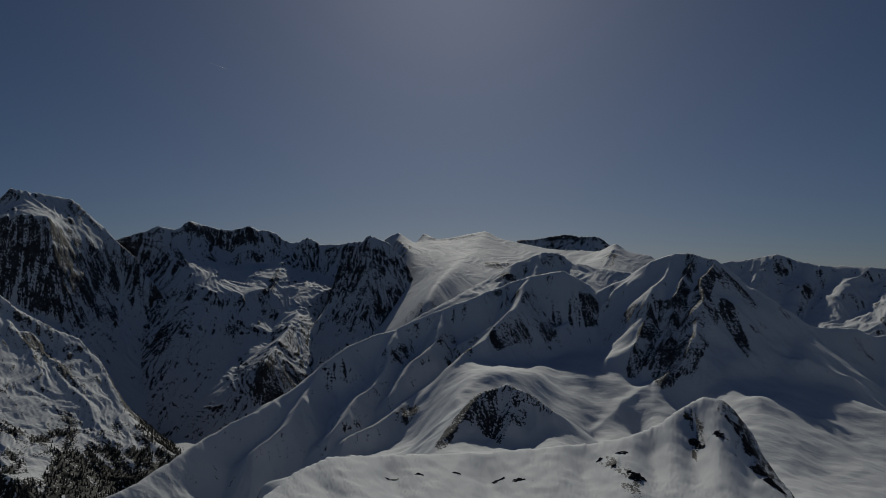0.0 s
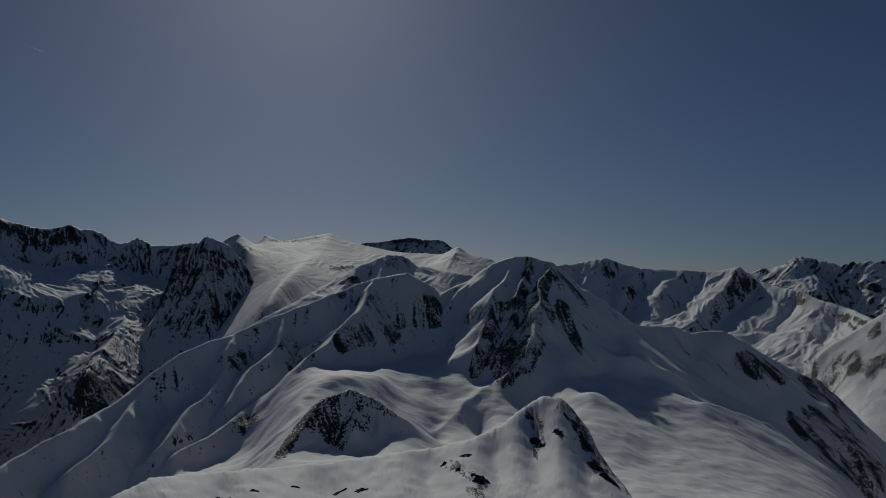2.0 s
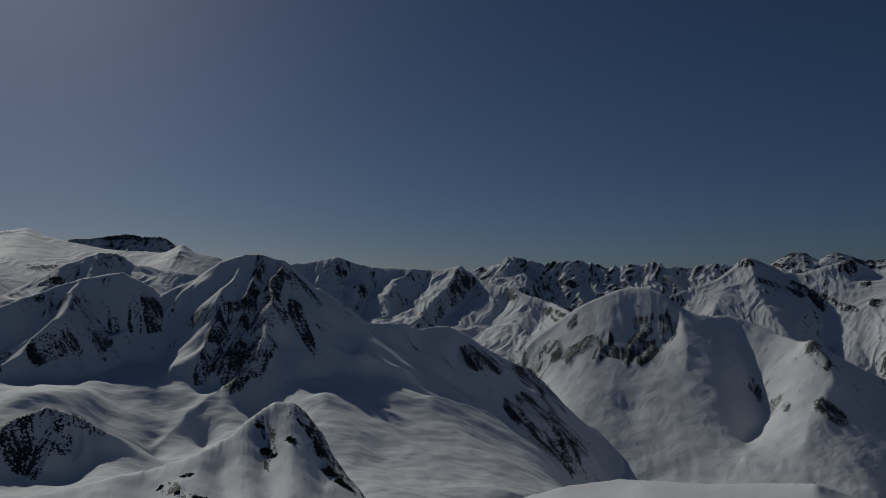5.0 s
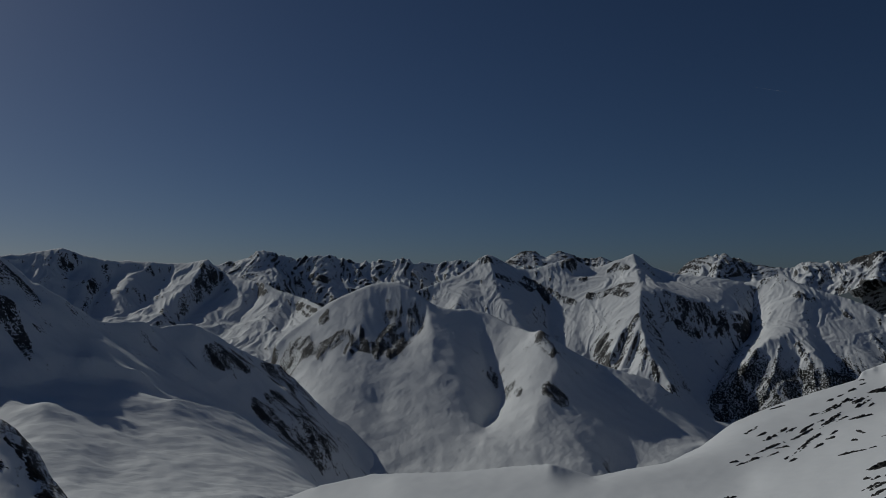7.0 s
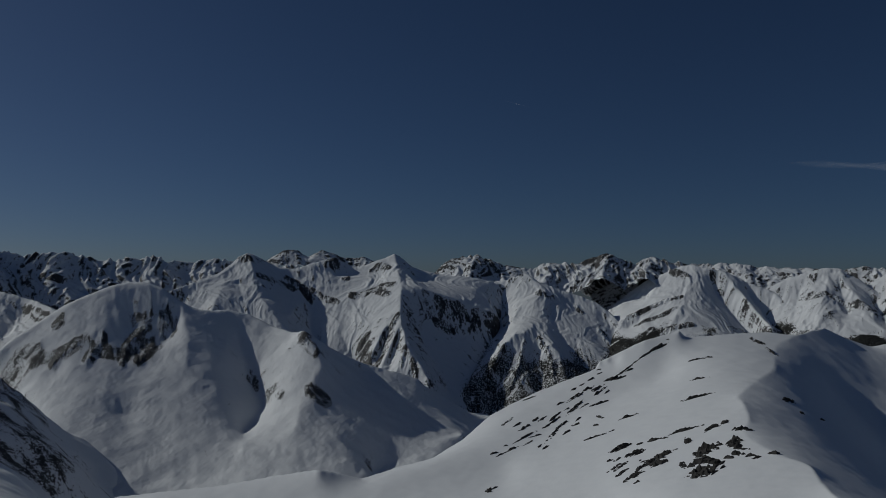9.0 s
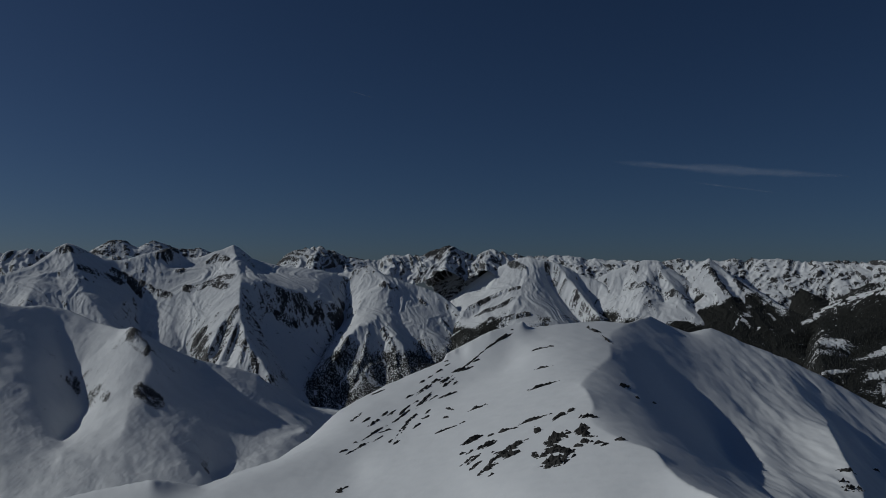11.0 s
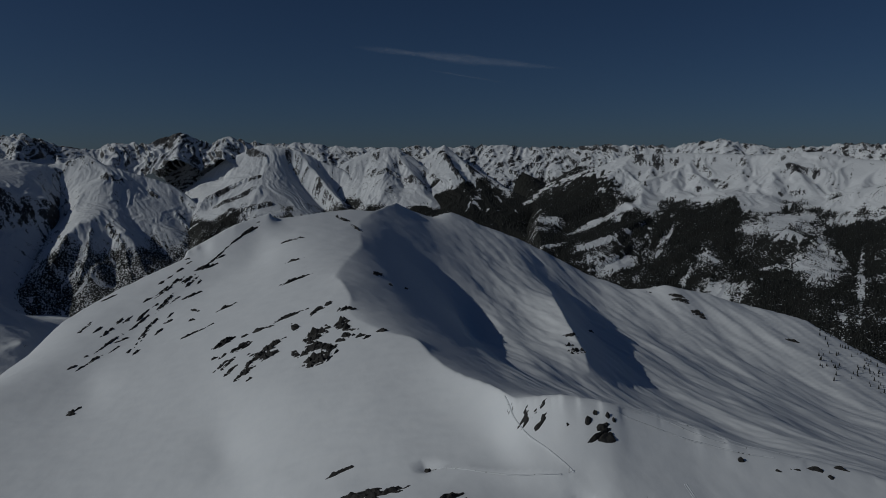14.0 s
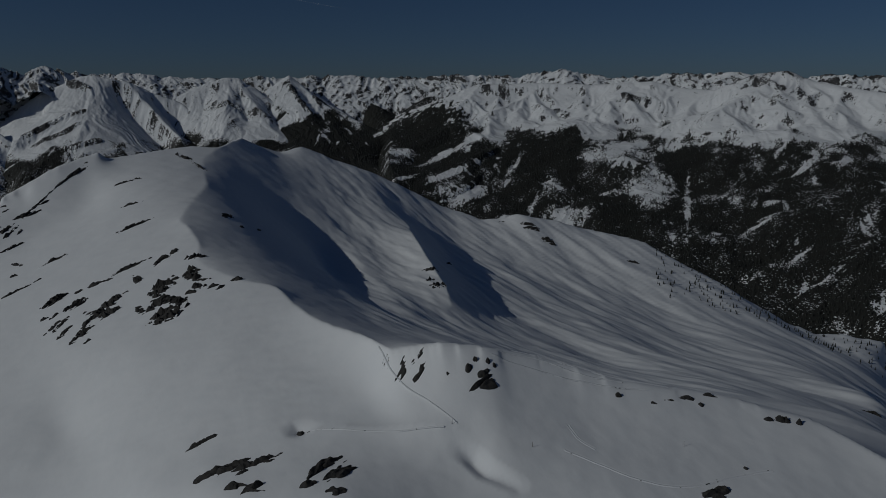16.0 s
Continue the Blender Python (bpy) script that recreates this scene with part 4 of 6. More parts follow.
mountain('glacier_range', 'rocky range with hanging glaciers', snow_far, lines, melt=2, craggy=0, crook=115, depth=3, basin=False, rib_rock=0.7, rib_width=30, bite=6, drift=2, fine=0.2, spread=8, flank=0, rain=(0, 0), jag=0.1, az=(-29, -3), r=(2600, 4970), size=(420, 340), front=-900, side=-900, back=-300, ribs=0.15, rough=0.4, bare=47, tree_line=-780, seed=300, flute=3.0, soft=1, floor=-2000)

lines = []
lines.append(('c', [(-6.42, 221.2, 4100), (-7.75, 138.7, 4040), (-8.87, 43.5, 3970), (-9.32, -77.7, 3880), (-9.99, -192.3, 3780), (-11.31, -297.8, 3660), (-13.28, -416.1, 3500), (-15.00, -521.9, 3350)]))
lines.append(('c', [(-6.42, 221.2, 4100), (-4.86, 171.5, 4050), (-3.75, 75.1, 3980), (-2.87, -48.4, 3880), (-2.34, -136.7, 3800), (-2.68, -247.6, 3680)]))
lines.append(('n', [(-6.42, 221.2, 4100), (-6.21, 105.4, 3960), (-6.68, -47.1, 3800), (-7.16, -213.8, 3620), (-8.07, -340.1, 3480)]))
lines.append(('f', [(-7.77, 12.5, 3920), (-8.46, -162.2, 3740), (-9.58, -293.9, 3590)]))
lines.append(('f', [(-4.66, 43.2, 3920), (-4.46, -105.9, 3770), (-4.93, -243.0, 3620)]))
lines.append(('m', [(-7.09, 138.2, 4020), (-5.32, 106.4, 3990)]))
lines.append(('m', [(-8.21, 43.3, 3950), (-6.23, 12.4, 3870), (-3.76, 12.6, 3920)]))
lines.append(('m', [(-8.88, -77.2, 3850), (-6.25, -105.0, 3750), (-2.88, -107.5, 3820)]))
lines.append(('m', [(-9.35, -217.3, 3700), (-7.16, -213.8, 3620), (-3.57, -191.9, 3720)]))
mountain('pyramid_peak', 'dark rock pyramid with banded walls', snow_far, lines, crook=150, depth=3, rib_rock=0.75, rib_width=60, drift=2, fine=0.3, flank=0, rain=(0, 0), jag=0.1, az=(-18, 0), r=(2700, 4500), size=(320, 260), front=-700, side=-900, back=-500, ribs=0.12, rough=0.4, bare=49, spread=8, seed=350, basin=False, melt=3, flute=2.8, soft=1)

lines = []
lines.append(('c', [(-5.65, 200.4, 4750), (-4.76, 252.7, 4750), (-4.09, 275.2, 4750), (-2.75, 191.6, 4700), (-2.06, 273.8, 4850), (-0.94, 224.4, 4850), (0.19, 243.4, 4850), (2.88, 288.7, 4850), (3.99, 232.8, 4800), (5.99, 194.6, 4800), (7.76, 164, 4800), (11.67, 140.6, 4700), (12.96, 189.8, 4600), (13.8, 136.5, 4600), (15.47, 109.9, 4550), (16.09, 74.5, 4500), (17.92, 13, 4400)]))
lines.append(('n', [(2.88, 288.7, 4850), (2.15, 149.6, 4330), (0.01, 40.3, 3640), (-1.44, -39.9, 3185), (-2.42, -105.7, 2922)]))
lines.append(('n', [(5.99, 194.6, 4800), (4.61, 115.8, 4353), (2.73, 12, 3764), (0.86, -69, 3383), (-0.54, -127.4, 3179)]))
lines.append(('n', [(-4.31, 267.7, 4750), (-3.68, 171.1, 4452), (-3.05, 78.7, 4168), (-2.44, -47.2, 3780)]))
lines.append(('n', [(12.96, 189.8, 4600), (12.5, 95.7, 4310), (13.32, 28.2, 4102), (14.16, -3.1, 4016)]))
lines.append(('n', [(11.67, 140.6, 4700), (10.34, 64.4, 4394), (8.58, 13.2, 4253)]))
lines.append(('m', [(-4.32, 214.3, 4640), (-3.46, 151.8, 4399)]))
lines.append(('m', [(-1.62, 239.7, 4776), (1.97, 257.1, 4754)]))
lines.append(('m', [(2.76, 42.8, 3889), (4.57, 60.5, 4066)]))
lines.append(('m', [(12.73, 150.9, 4484), (12.05, 44.8, 4176)]))
mountain('snowfield_range', 'bright glacier snowfield below low summits', snow_far, lines, melt=40, bare=60, drift=6, rib_rock=0.5, fine=0, rain=(0, 0), jag=0.1, az=(-8, 21), r=(2700, 4975), size=(330, 190), front=-450, side=-420, back=-200, ribs=0.04, rough=0, seed=400)

lines = []
lines.append(('c', [(-4.59, -191.2, 2500), (-2.46, -141.4, 2600), (0.14, -86.1, 2700), (2.79, -14.1, 2800), (5.03, 46.5, 2900), (7.28, 90.5, 3000), (8.41, 85.8, 3000), (9.53, 48.1, 3000), (11.33, 24.0, 2950), (13.57, 7.5, 2900), (15.81, -26.4, 2850)]))
lines.append(('n', [(7.28, 90.5, 3000), (6.34, -3.4, 2800), (4.95, -84.5, 2600)]))
lines.append(('n', [(5.03, 46.5, 2900), (3.64, -34.7, 2700), (2.27, -100.8, 2520)]))
lines.append(('n', [(9.53, 48.1, 3000), (9.26, -25.6, 2800), (8.76, -105.6, 2600)]))
lines.append(('f', [(5.68, -25.5, 2830), (4.07, -105.3, 2620)]))
lines.append(('f', [(8.16, -3.6, 2900), (7.21, -88.1, 2700)]))
lines.append(('f', [(-2.10, -204.3, 2400), (3.09, -167.6, 2350), (8.46, -151.1, 2350), (14.35, -135.8, 2400)]))
lines.append(('m', [(6.82, 60.8, 2930), (8.62, 47.0, 2930)]))
lines.append(('m', [(3.21, -24.5, 2740), (5.00, -3.3, 2800)]))
mountain('shaded_ridge', 'shaded snow ridge with broken rock before the glacier', snow_far, lines, az=(-6, 24), r=(2150, 3400), size=(300, 160), front=-600, side=-600, back=-600, melt=3, flute=1.8, ribs=0.1, rough=0.15, bare=48, rib_rock=0.6, rib_width=20, fine=0.1, drift=2, jag=0.2, seed=425)

lines = []
lines.append(('r', [(4.45, 169.1, 4920), (5.56, 226.4, 4920), (7.34, 240.9, 4920), (8.66, 259.2, 4920), (11.7, 241.6, 4920), (12.46, 195.7, 4920), (13.82, 145.9, 4920)]))
mountain('flat_top_mountain', 'distant flat-topped mountain under snow', snow_far, lines, drift=2, fine=0.3, spread=8, bare=39, flank=34, rain=(2, 0.01), jag=0.1, az=(2, 16), r=(4600, 4985), size=(150, 50), front=-100, side=-50, back=0, ribs=0.0, rough=0.25, seed=450)

lines = []
lines.append(('c', [(18.98, 8.5, 3800), (21.02, 67.3, 3950), (22.27, 74.1, 4000), (24.38, 105.7, 4050), (25.66, 68.6, 4050), (27.37, 42.9, 4000), (29.99, 36.0, 4000), (32.64, 28.9, 4000), (34.06, 49.5, 3950), (35.30, -21.3, 3900), (36.19, -45.4, 3850), (37.96, -62.0, 3720), (39.29, -105.3, 3600), (41.06, -135.5, 3500), (42.38, -166.6, 3300), (44.57, -204.6, 3100), (47.17, -269.0, 2900)]))
lines.append(('n', [(34.06, 49.5, 3950), (32.84, -68.6, 3720), (31.28, -161.4, 3560), (29.07, -226.7, 3410), (27.32, -273.4, 3300)]))
lines.append(('n', [(36.19, -45.4, 3850), (35.37, -139.3, 3650), (33.70, -225.4, 3460), (32.13, -301.7, 3280)]))
lines.append(('n', [(39.29, -105.3, 3600), (38.16, -198.3, 3420), (36.58, -276.4, 3250)]))
lines.append(('n', [(29.99, 36.0, 4000), (28.75, -53.6, 3820), (27.13, -155.4, 3620), (26.04, -231.5, 3450)]))
lines.append(('n', [(25.66, 68.6, 4050), (26.16, -23.3, 3870), (25.63, -133.5, 3660)]))
lines.append(('n', [(24.38, 105.7, 4050), (23.52, 7.2, 3860), (23.93, -104.9, 3680)]))
lines.append(('f', [(31.53, -26.0, 3930), (30.06, -138.2, 3700), (28.42, -215.8, 3500)]))
lines.append(('f', [(27.89, -24.5, 3950), (26.71, -110.3, 3800), (26.05, -187.5, 3620)]))
lines.append(('f', [(35.07, -87.1, 3860), (33.63, -181.4, 3660), (31.71, -258.1, 3450)]))
lines.append(('f', [(37.73, -141.4, 3680), (36.37, -234.2, 3450), (34.79, -303.5, 3280)]))
lines.append(('f', [(24.80, 6.9, 3950), (24.78, -107.2, 3740)]))
lines.append(('f', [(40.61, -187.1, 3450), (39.25, -277.2, 3250)]))
lines.append(('f', [(26.45, -291.3, 3230), (30.79, -325.3, 3150), (35.22, -342.0, 3050), (39.22, -366.5, 2950)]))
lines.append(('m', [(33.52, 18.7, 3890), (34.32, 3.3, 3870)]))
lines.append(('m', [(37.93, -210.3, 3400), (38.59, -256.4, 3310)]))
lines.append(('m', [(23.95, 83.1, 4000), (25.23, 74.3, 4020)]))
lines.append(('m', [(30.83, -173.4, 3530), (31.49, -211.2, 3470)]))
mountain('rolling_range', 'rolling snow range of rounded summits', snow_far, lines, rib_width=15, bite=7, swell=0.25, depth=2, rounded=22, gap=300, drift=4, fine=0.2, spread=8, flank=0, rain=(0, 0), jag=0.1, az=(16, 49), r=(1900, 4600), size=(480, 300), front=-460, side=-900, back=-300, ribs=0.22, rough=0.16, bare=50, seed=500, flute=2.4, soft=2, melt=3, rib_rock=0.6)

lines = []
lines.append(('c', [(33.1, -2.3, 4680), (34.88, 22.3, 4680), (36.22, 39.9, 4680), (38.01, 112, 4680), (39.34, 82.2, 4680), (40.67, 56, 4680), (42.01, 73.5, 4680), (43.77, 72.4, 4680), (45.08, 35.5, 4680), (46.83, 34.6, 4680), (49.2, 58.1, 4680), (49.83, 25.7, 4680), (51.1, 25, 4680), (53.19, 48.3, 4680), (55.23, 22.5, 4680), (59.18, 9.9, 4680)]))
lines.append(('n', [(38.01, 112, 4680), (37.77, 20.4, 4554), (37.1, -31.7, 4447)]))
lines.append(('n', [(39.34, 82.2, 4680), (39.78, 1.9, 4590), (40.21, -50.7, 4483)]))
lines.append(('n', [(36.22, 39.9, 4680), (35.76, -31.8, 4555)]))
lines.append(('n', [(43.77, 72.4, 4680), (43.32, 0.2, 4572), (42.43, -51.2, 4457)]))
lines.append(('n', [(49.2, 58.1, 4680), (48.97, -19.7, 4555)]))
lines.append(('n', [(45.08, 35.5, 4680), (45.29, -36, 4594)]))
mountain('blue_range', 'distant blue range with jagged summits', snow_far, lines, crook=150, depth=3, rib_width=10, rib_rock=0.6, floor=-420, foot=-600, bite=6, gap=170, drift=2, fine=0.3, spread=8, bare=47, flank=34, rain=(2, 0.01), jag=0.7, az=(30, 63), r=(4150, 4975), size=(360, 120), front=-200, side=-250, back=-150, ribs=0.0, rough=0.25, seed=550)

lines = []
lines.append(('r', [(56.44, 30.2, 4920), (57.24, 58.4, 4920), (58.23, 111.3, 4920), (59.2, 113.6, 4920), (60.33, 62.7, 4920), (61.09, 114.5, 4920), (61.84, 103, 4920), (62.93, 66.9, 4920), (64.37, 75.6, 4920), (65.76, 23.3, 4920)]))
mountain('hazy_massif', 'faint far massif on the skyline', snow_far, lines, drift=2, fine=0.3, spread=8, bare=39, flank=34, rain=(2, 0.01), jag=0.1, az=(54, 68), r=(4750, 4985), size=(150, 40), front=-60, side=-60, back=-60, ribs=0.0, rough=0.25, seed=600)

lines = []
lines.append(('c', [(49.46, -131.3, 3850), (51.17, -88.9, 3900), (53.32, -36.1, 4000), (54.36, 23.1, 4100), (54.84, 58.4, 4130), (55.50, 81.3, 4150), (56.16, 62.4, 4155), (57.71, 1.9, 4170), (59.04, -7.4, 4180), (60.14, 18.8, 4200), (61.25, 45.5, 4230), (62.14, 62.4, 4250), (62.81, 26.4, 4255), (63.70, 3.5, 4260), (64.59, 20.2, 4260), (65.69, 53.5, 4270), (66.71, 87.3, 4300), (67.46, 47.5, 4290), (68.12, 4.6, 4280), (68.99, -11.6, 4260), (70.30, -37.3, 4250), (71.82, -43.3, 4250), (73.74, -65.1, 4250), (75.01, -90.1, 4250), (77.30, -168.0, 4250)]))
lines.append(('n', [(55.50, 81.3, 4150), (55.85, 1.3, 3990), (56.07, -73.3, 3870), (56.60, -156.6, 3720), (57.71, -246.1, 3560), (59.04, -328.9, 3420)]))
lines.append(('n', [(54.36, 23.1, 4100), (53.76, -88.1, 3860), (52.89, -194.5, 3640)]))
lines.append(('f', [(54.85, -74.0, 3900), (55.29, -183.6, 3690), (55.95, -283.6, 3520)]))
lines.append(('f', [(58.37, -36.1, 4110), (59.70, -141.5, 3950), (60.46, -214.7, 3840), (60.15, -298.5, 3700), (60.82, -359.9, 3600)]))
lines.append(('n', [(66.71, 87.3, 4300), (66.88, 4.0, 4110), (67.23, -79.5, 3850), (67.14, -191.1, 3600), (67.22, -262.9, 3450), (67.66, -330.4, 3330), (68.54, -402.8, 3200), (69.40, -469.4, 3080)]))
lines.append(('n', [(67.14, -191.1, 3600), (65.68, -302.8, 3440), (64.58, -414.5, 3270), (63.91, -477.0, 3180)]))
lines.append(('n', [(67.22, -251.1, 3470), (66.34, -367.5, 3310), (65.46, -442.2, 3200)]))
lines.append(('n', [(67.62, -323.7, 3340), (67.09, -405.4, 3210), (66.78, -449.9, 3140)]))
lines.append(('f', [(66.21, -305.1, 3470), (65.33, -417.9, 3300)]))
lines.append(('f', [(67.00, -325.6, 3410), (66.25, -434.7, 3240)]))
lines.append(('f', [(67.98, -182.6, 3720), (68.54, -285.5, 3580), (69.20, -379.3, 3440), (70.28, -465.0, 3310), (70.93, -530.0, 3220)]))
lines.append(('n', [(69.42, -313.1, 3590), (69.98, -359.3, 3510), (70.50, -444.7, 3350)]))
lines.append(('n', [(67.23, -79.5, 3850), (68.55, -99.2, 3830), (70.08, -134.5, 3850), (71.59, -157.9, 3870), (73.10, -201.9, 3890), (74.58, -222.7, 3920)]))
lines.append(('f', [(68.77, -237.4, 3690), (70.72, -319.5, 3680), (72.02, -347.9, 3700), (73.52, -325.5, 3790)]))
lines.append(('f', [(62.14, -35.6, 4150), (63.92, -44.4, 4110), (65.69, -43.7, 4090)]))
lines.append(('f', [(68.34, -43.5, 4150), (70.52, -74.1, 4120), (73.10, -104.4, 4130)]))
lines.append(('f', [(62.59, -203.3, 3800), (62.37, -293.4, 3640), (63.47, -408.7, 3430), (64.80, -489.9, 3270)]))
lines.append(('f', [(53.77, -325.2, 3400), (58.15, -412.7, 3250), (62.58, -513.3, 3100), (69.18, -560.6, 3000)]))
lines.append(('m', [(56.16, -13.9, 3960), (57.71, -75.1, 3980), (59.04, -120.5, 3960)]))
lines.append(('m', [(59.92, -99.9, 4000), (61.03, -140.6, 3930), (62.37, -182.2, 3850)]))
lines.append(('m', [(58.37, -45.3, 4080), (59.48, -90.9, 4010), (60.37, -164.2, 3910)]))
lines.append(('m', [(63.12, -139.8, 3920), (63.92, -161.7, 3870), (65.69, -108.9, 3930), (66.79, -86.2, 3880)]))
lines.append(('m', [(62.59, -60.2, 4080), (63.25, -50.7, 4090)]))
lines.append(('m', [(65.16, -131.7, 3880), (66.35, -142.6, 3780)]))
lines.append(('m', [(64.72, -2.8, 4180), (65.69, 29.9, 4200), (66.35, 13.5, 4130)]))
lines.append(('m', [(61.25, 35.4, 4200), (62.36, 45.7, 4220)]))
lines.append(('m', [(54.84, 48.6, 4110), (55.85, 42.3, 4080)]))
lines.append(('m', [(67.01, -215.9, 3550), (66.12, -325.2, 3400), (65.24, -422.9, 3240)]))
lines.append(('m', [(67.53, -340.2, 3300), (67.22, -413.7, 3180)]))
lines.append(('m', [(68.10, -381.1, 3220), (68.40, -439.4, 3110)]))
lines.append(('m', [(64.80, -269.4, 3520), (63.91, -331.1, 3450)]))
lines.append(('m', [(69.64, -142.5, 3820), (71.38, -198.7, 3800), (73.09, -228.5, 3840)]))
lines.append(('m', [(69.64, -236.7, 3690), (71.37, -279.7, 3720)]))
mountain('rocky_range', 'snow range with dark rock bands and a pointed summit', snow_far, lines, depth=3, floor=-700, foot=None, rib_rock=1.0, rib_width=26, bite=2.5, gap=320, basin=False, drift=2, fine=0.1, spread=8, flank=0, rain=(0, 0), carve=2, jag=0.1, az=(46, 78), r=(2350, 4700), size=(560, 320), front=-700, side=-900, back=-300, ribs=0.1, rough=0.12, bare=50, seed=650, soft=1, melt=3, flute=2.0)

lines = []
lines.append(('c', [(73.96, -113.3, 4250), (74.59, -75.2, 4300), (75.65, -64.9, 4300), (76.98, -25.6, 4300), (78.13, -81.4, 4230), (79.35, -111.1, 4200), (80.95, -145.9, 4180), (82.32, -182.5, 4150), (83.29, -229.1, 4100), (84.05, -280.9, 4020), (85.18, -335.3, 3950), (86.28, -386.1, 3850), (88.08, -467.9, 3700)]))
lines.append(('n', [(76.98, -25.6, 4300), (77.72, -72.0, 4215), (78.62, -124.9, 4120), (78.41, -200.7, 3980), (78.12, -253.7, 3880), (77.70, -295.6, 3780), (76.88, -307.3, 3700), (76.04, -316.3, 3660)]))
lines.append(('n', [(76.04, -316.3, 3660), (75.20, -370.5, 3560), (74.35, -437.3, 3440), (73.08, -499.6, 3320), (71.57, -548.4, 3220), (70.27, -583.0, 3130)]))
lines.append(('n', [(77.70, -295.6, 3780), (78.72, -358.5, 3640), (79.52, -401.4, 3560), (79.92, -462.7, 3440), (80.19, -520.4, 3330), (80.50, -589.0, 3180)]))
lines.append(('n', [(76.88, -307.3, 3700), (76.66, -425.9, 3490), (75.82, -527.9, 3300), (74.76, -610.9, 3140)]))
lines.append(('f', [(75.95, -406.9, 3540), (74.98, -493.4, 3390), (73.92, -571.5, 3240)]))
lines.append(('f', [(77.90, -397.4, 3610), (78.30, -482.5, 3460), (78.09, -570.8, 3300)]))
lines.append(('f', [(78.77, -201.7, 4010), (79.13, -281.5, 3890), (79.73, -355.0, 3770), (80.72, -432.6, 3630), (81.71, -473.3, 3560), (83.25, -528.2, 3450)]))
lines.append(('n', [(79.35, -111.1, 4200), (79.87, -202.2, 4050), (80.62, -280.9, 3920), (81.41, -341.9, 3820), (82.18, -391.6, 3730), (83.26, -451.3, 3630)]))
lines.append(('f', [(80.63, -175.2, 4140), (81.65, -281.8, 3960), (82.69, -367.4, 3830), (83.84, -433.8, 3720)]))
lines.append(('n', [(81.54, -166.0, 4165), (82.70, -307.5, 3950), (83.66, -373.2, 3860), (84.98, -435.8, 3770)]))
lines.append(('f', [(82.71, -243.8, 4080), (84.04, -345.0, 3930), (85.54, -424.9, 3810)]))
lines.append(('f', [(73.44, -169.6, 4200), (73.95, -257.0, 4080), (73.77, -363.0, 3890), (72.66, -456.7, 3680), (71.49, -538.1, 3470), (70.71, -582.8, 3340)]))
lines.append(('f', [(75.01, -212.7, 4140), (75.13, -292.8, 3960), (74.36, -367.1, 3790), (73.08, -457.2, 3580)]))
lines.append(('f', [(69.62, -615.7, 3050), (73.91, -642.8, 2950), (79.69, -635.7, 2900), (85.51, -548.9, 2950)]))
lines.append(('m', [(75.41, -359.8, 3590), (74.57, -448.5, 3430), (73.29, -519.6, 3290), (71.79, -557.6, 3205)]))
lines.append(('m', [(76.87, -335.0, 3640), (76.45, -447.2, 3450), (75.61, -548.1, 3270)]))
lines.append(('m', [(77.91, -337.6, 3690), (78.92, -425.5, 3530), (79.11, -526.8, 3350)]))
lines.append(('m', [(75.64, -74.4, 4285), (76.69, -64.2, 4290)]))
lines.append(('m', [(80.75, -203.9, 4110), (81.34, -238.5, 4050)]))
lines.append(('m', [(77.72, -162.1, 4110), (78.53, -145.0, 4080)]))
lines.append(('m', [(82.50, -320.6, 3930), (83.65, -403.9, 3810)]))
mountain('forest_mountain', 'snow mountain with wooded foot and gullies', snow_far, lines, depth=3, bite=2.5, rib_rock=0.7, rib_width=22, gap=320, floor=-1000, foot=None, drift=2, fine=0.1, spread=8, flank=0, rain=(0, 0), carve=2, jag=0.1, az=(66, 98), r=(2450, 4700), size=(560, 300), front=-700, side=-900, back=-400, ribs=0.12, rough=0.12, tree_line=-430, woods=0.66, bare=50, seed=700, soft=1, melt=3, flute=2.0)

lines = []
lines.append(('r', [(70.31, -14.7, 4650), (71.15, 48.5, 4650), (73.02, 83.1, 4650), (74.45, 38.1, 4650), (76.05, 21, 4650), (77.62, 4.2, 4650), (78.79, 37.9, 4650), (80.3, 27.9, 4650), (81.79, 54.1, 4650), (83.25, 92.6, 4650), (84.31, 47.1, 4650), (85.35, 27.8, 4650), (86.38, 68.6, 4650), (87.71, 46.3, 4650), (89.33, 21.4, 4650)]))
lines.append(('n', [(73.02, 83.1, 4650), (72.81, 3.1, 4485), (72.4, -45.9, 4351)]))
lines.append(('n', [(74.45, 38.1, 4650), (74.85, -30.1, 4568), (75.24, -78.4, 4449)]))
lines.append(('n', [(78.79, 37.9, 4650), (78.39, -44.3, 4465), (78, -105.1, 4298)]))
lines.append(('n', [(80.3, 27.9, 4650), (80.48, -60.2, 4552), (80.66, -120.7, 4402)]))
lines.append(('n', [(83.25, 92.6, 4650), (82.88, -10.7, 4428), (82.51, -98.8, 4210)]))
lines.append(('n', [(84.31, 47.1, 4650), (84.47, -57.2, 4534), (84.29, -130.2, 4353)]))
lines.append(('n', [(86.38, 68.6, 4650), (86.03, -24.7, 4418), (85.33, -122.8, 4149)]))
mountain('dark_range', 'craggy dark range behind snowy slopes', snow_far, lines, crook=150, depth=3, rib_width=12, rib_rock=0.7, floor=-420, foot=-600, bite=6, gap=190, drift=2, fine=0.3, spread=8, flank=37, rain=(2, 0.01), jag=0.7, az=(67, 93), r=(4330, 4975), size=(300, 110), front=-260, side=-350, back=-200, ribs=0.0, rough=0.25, bare=46, seed=750)

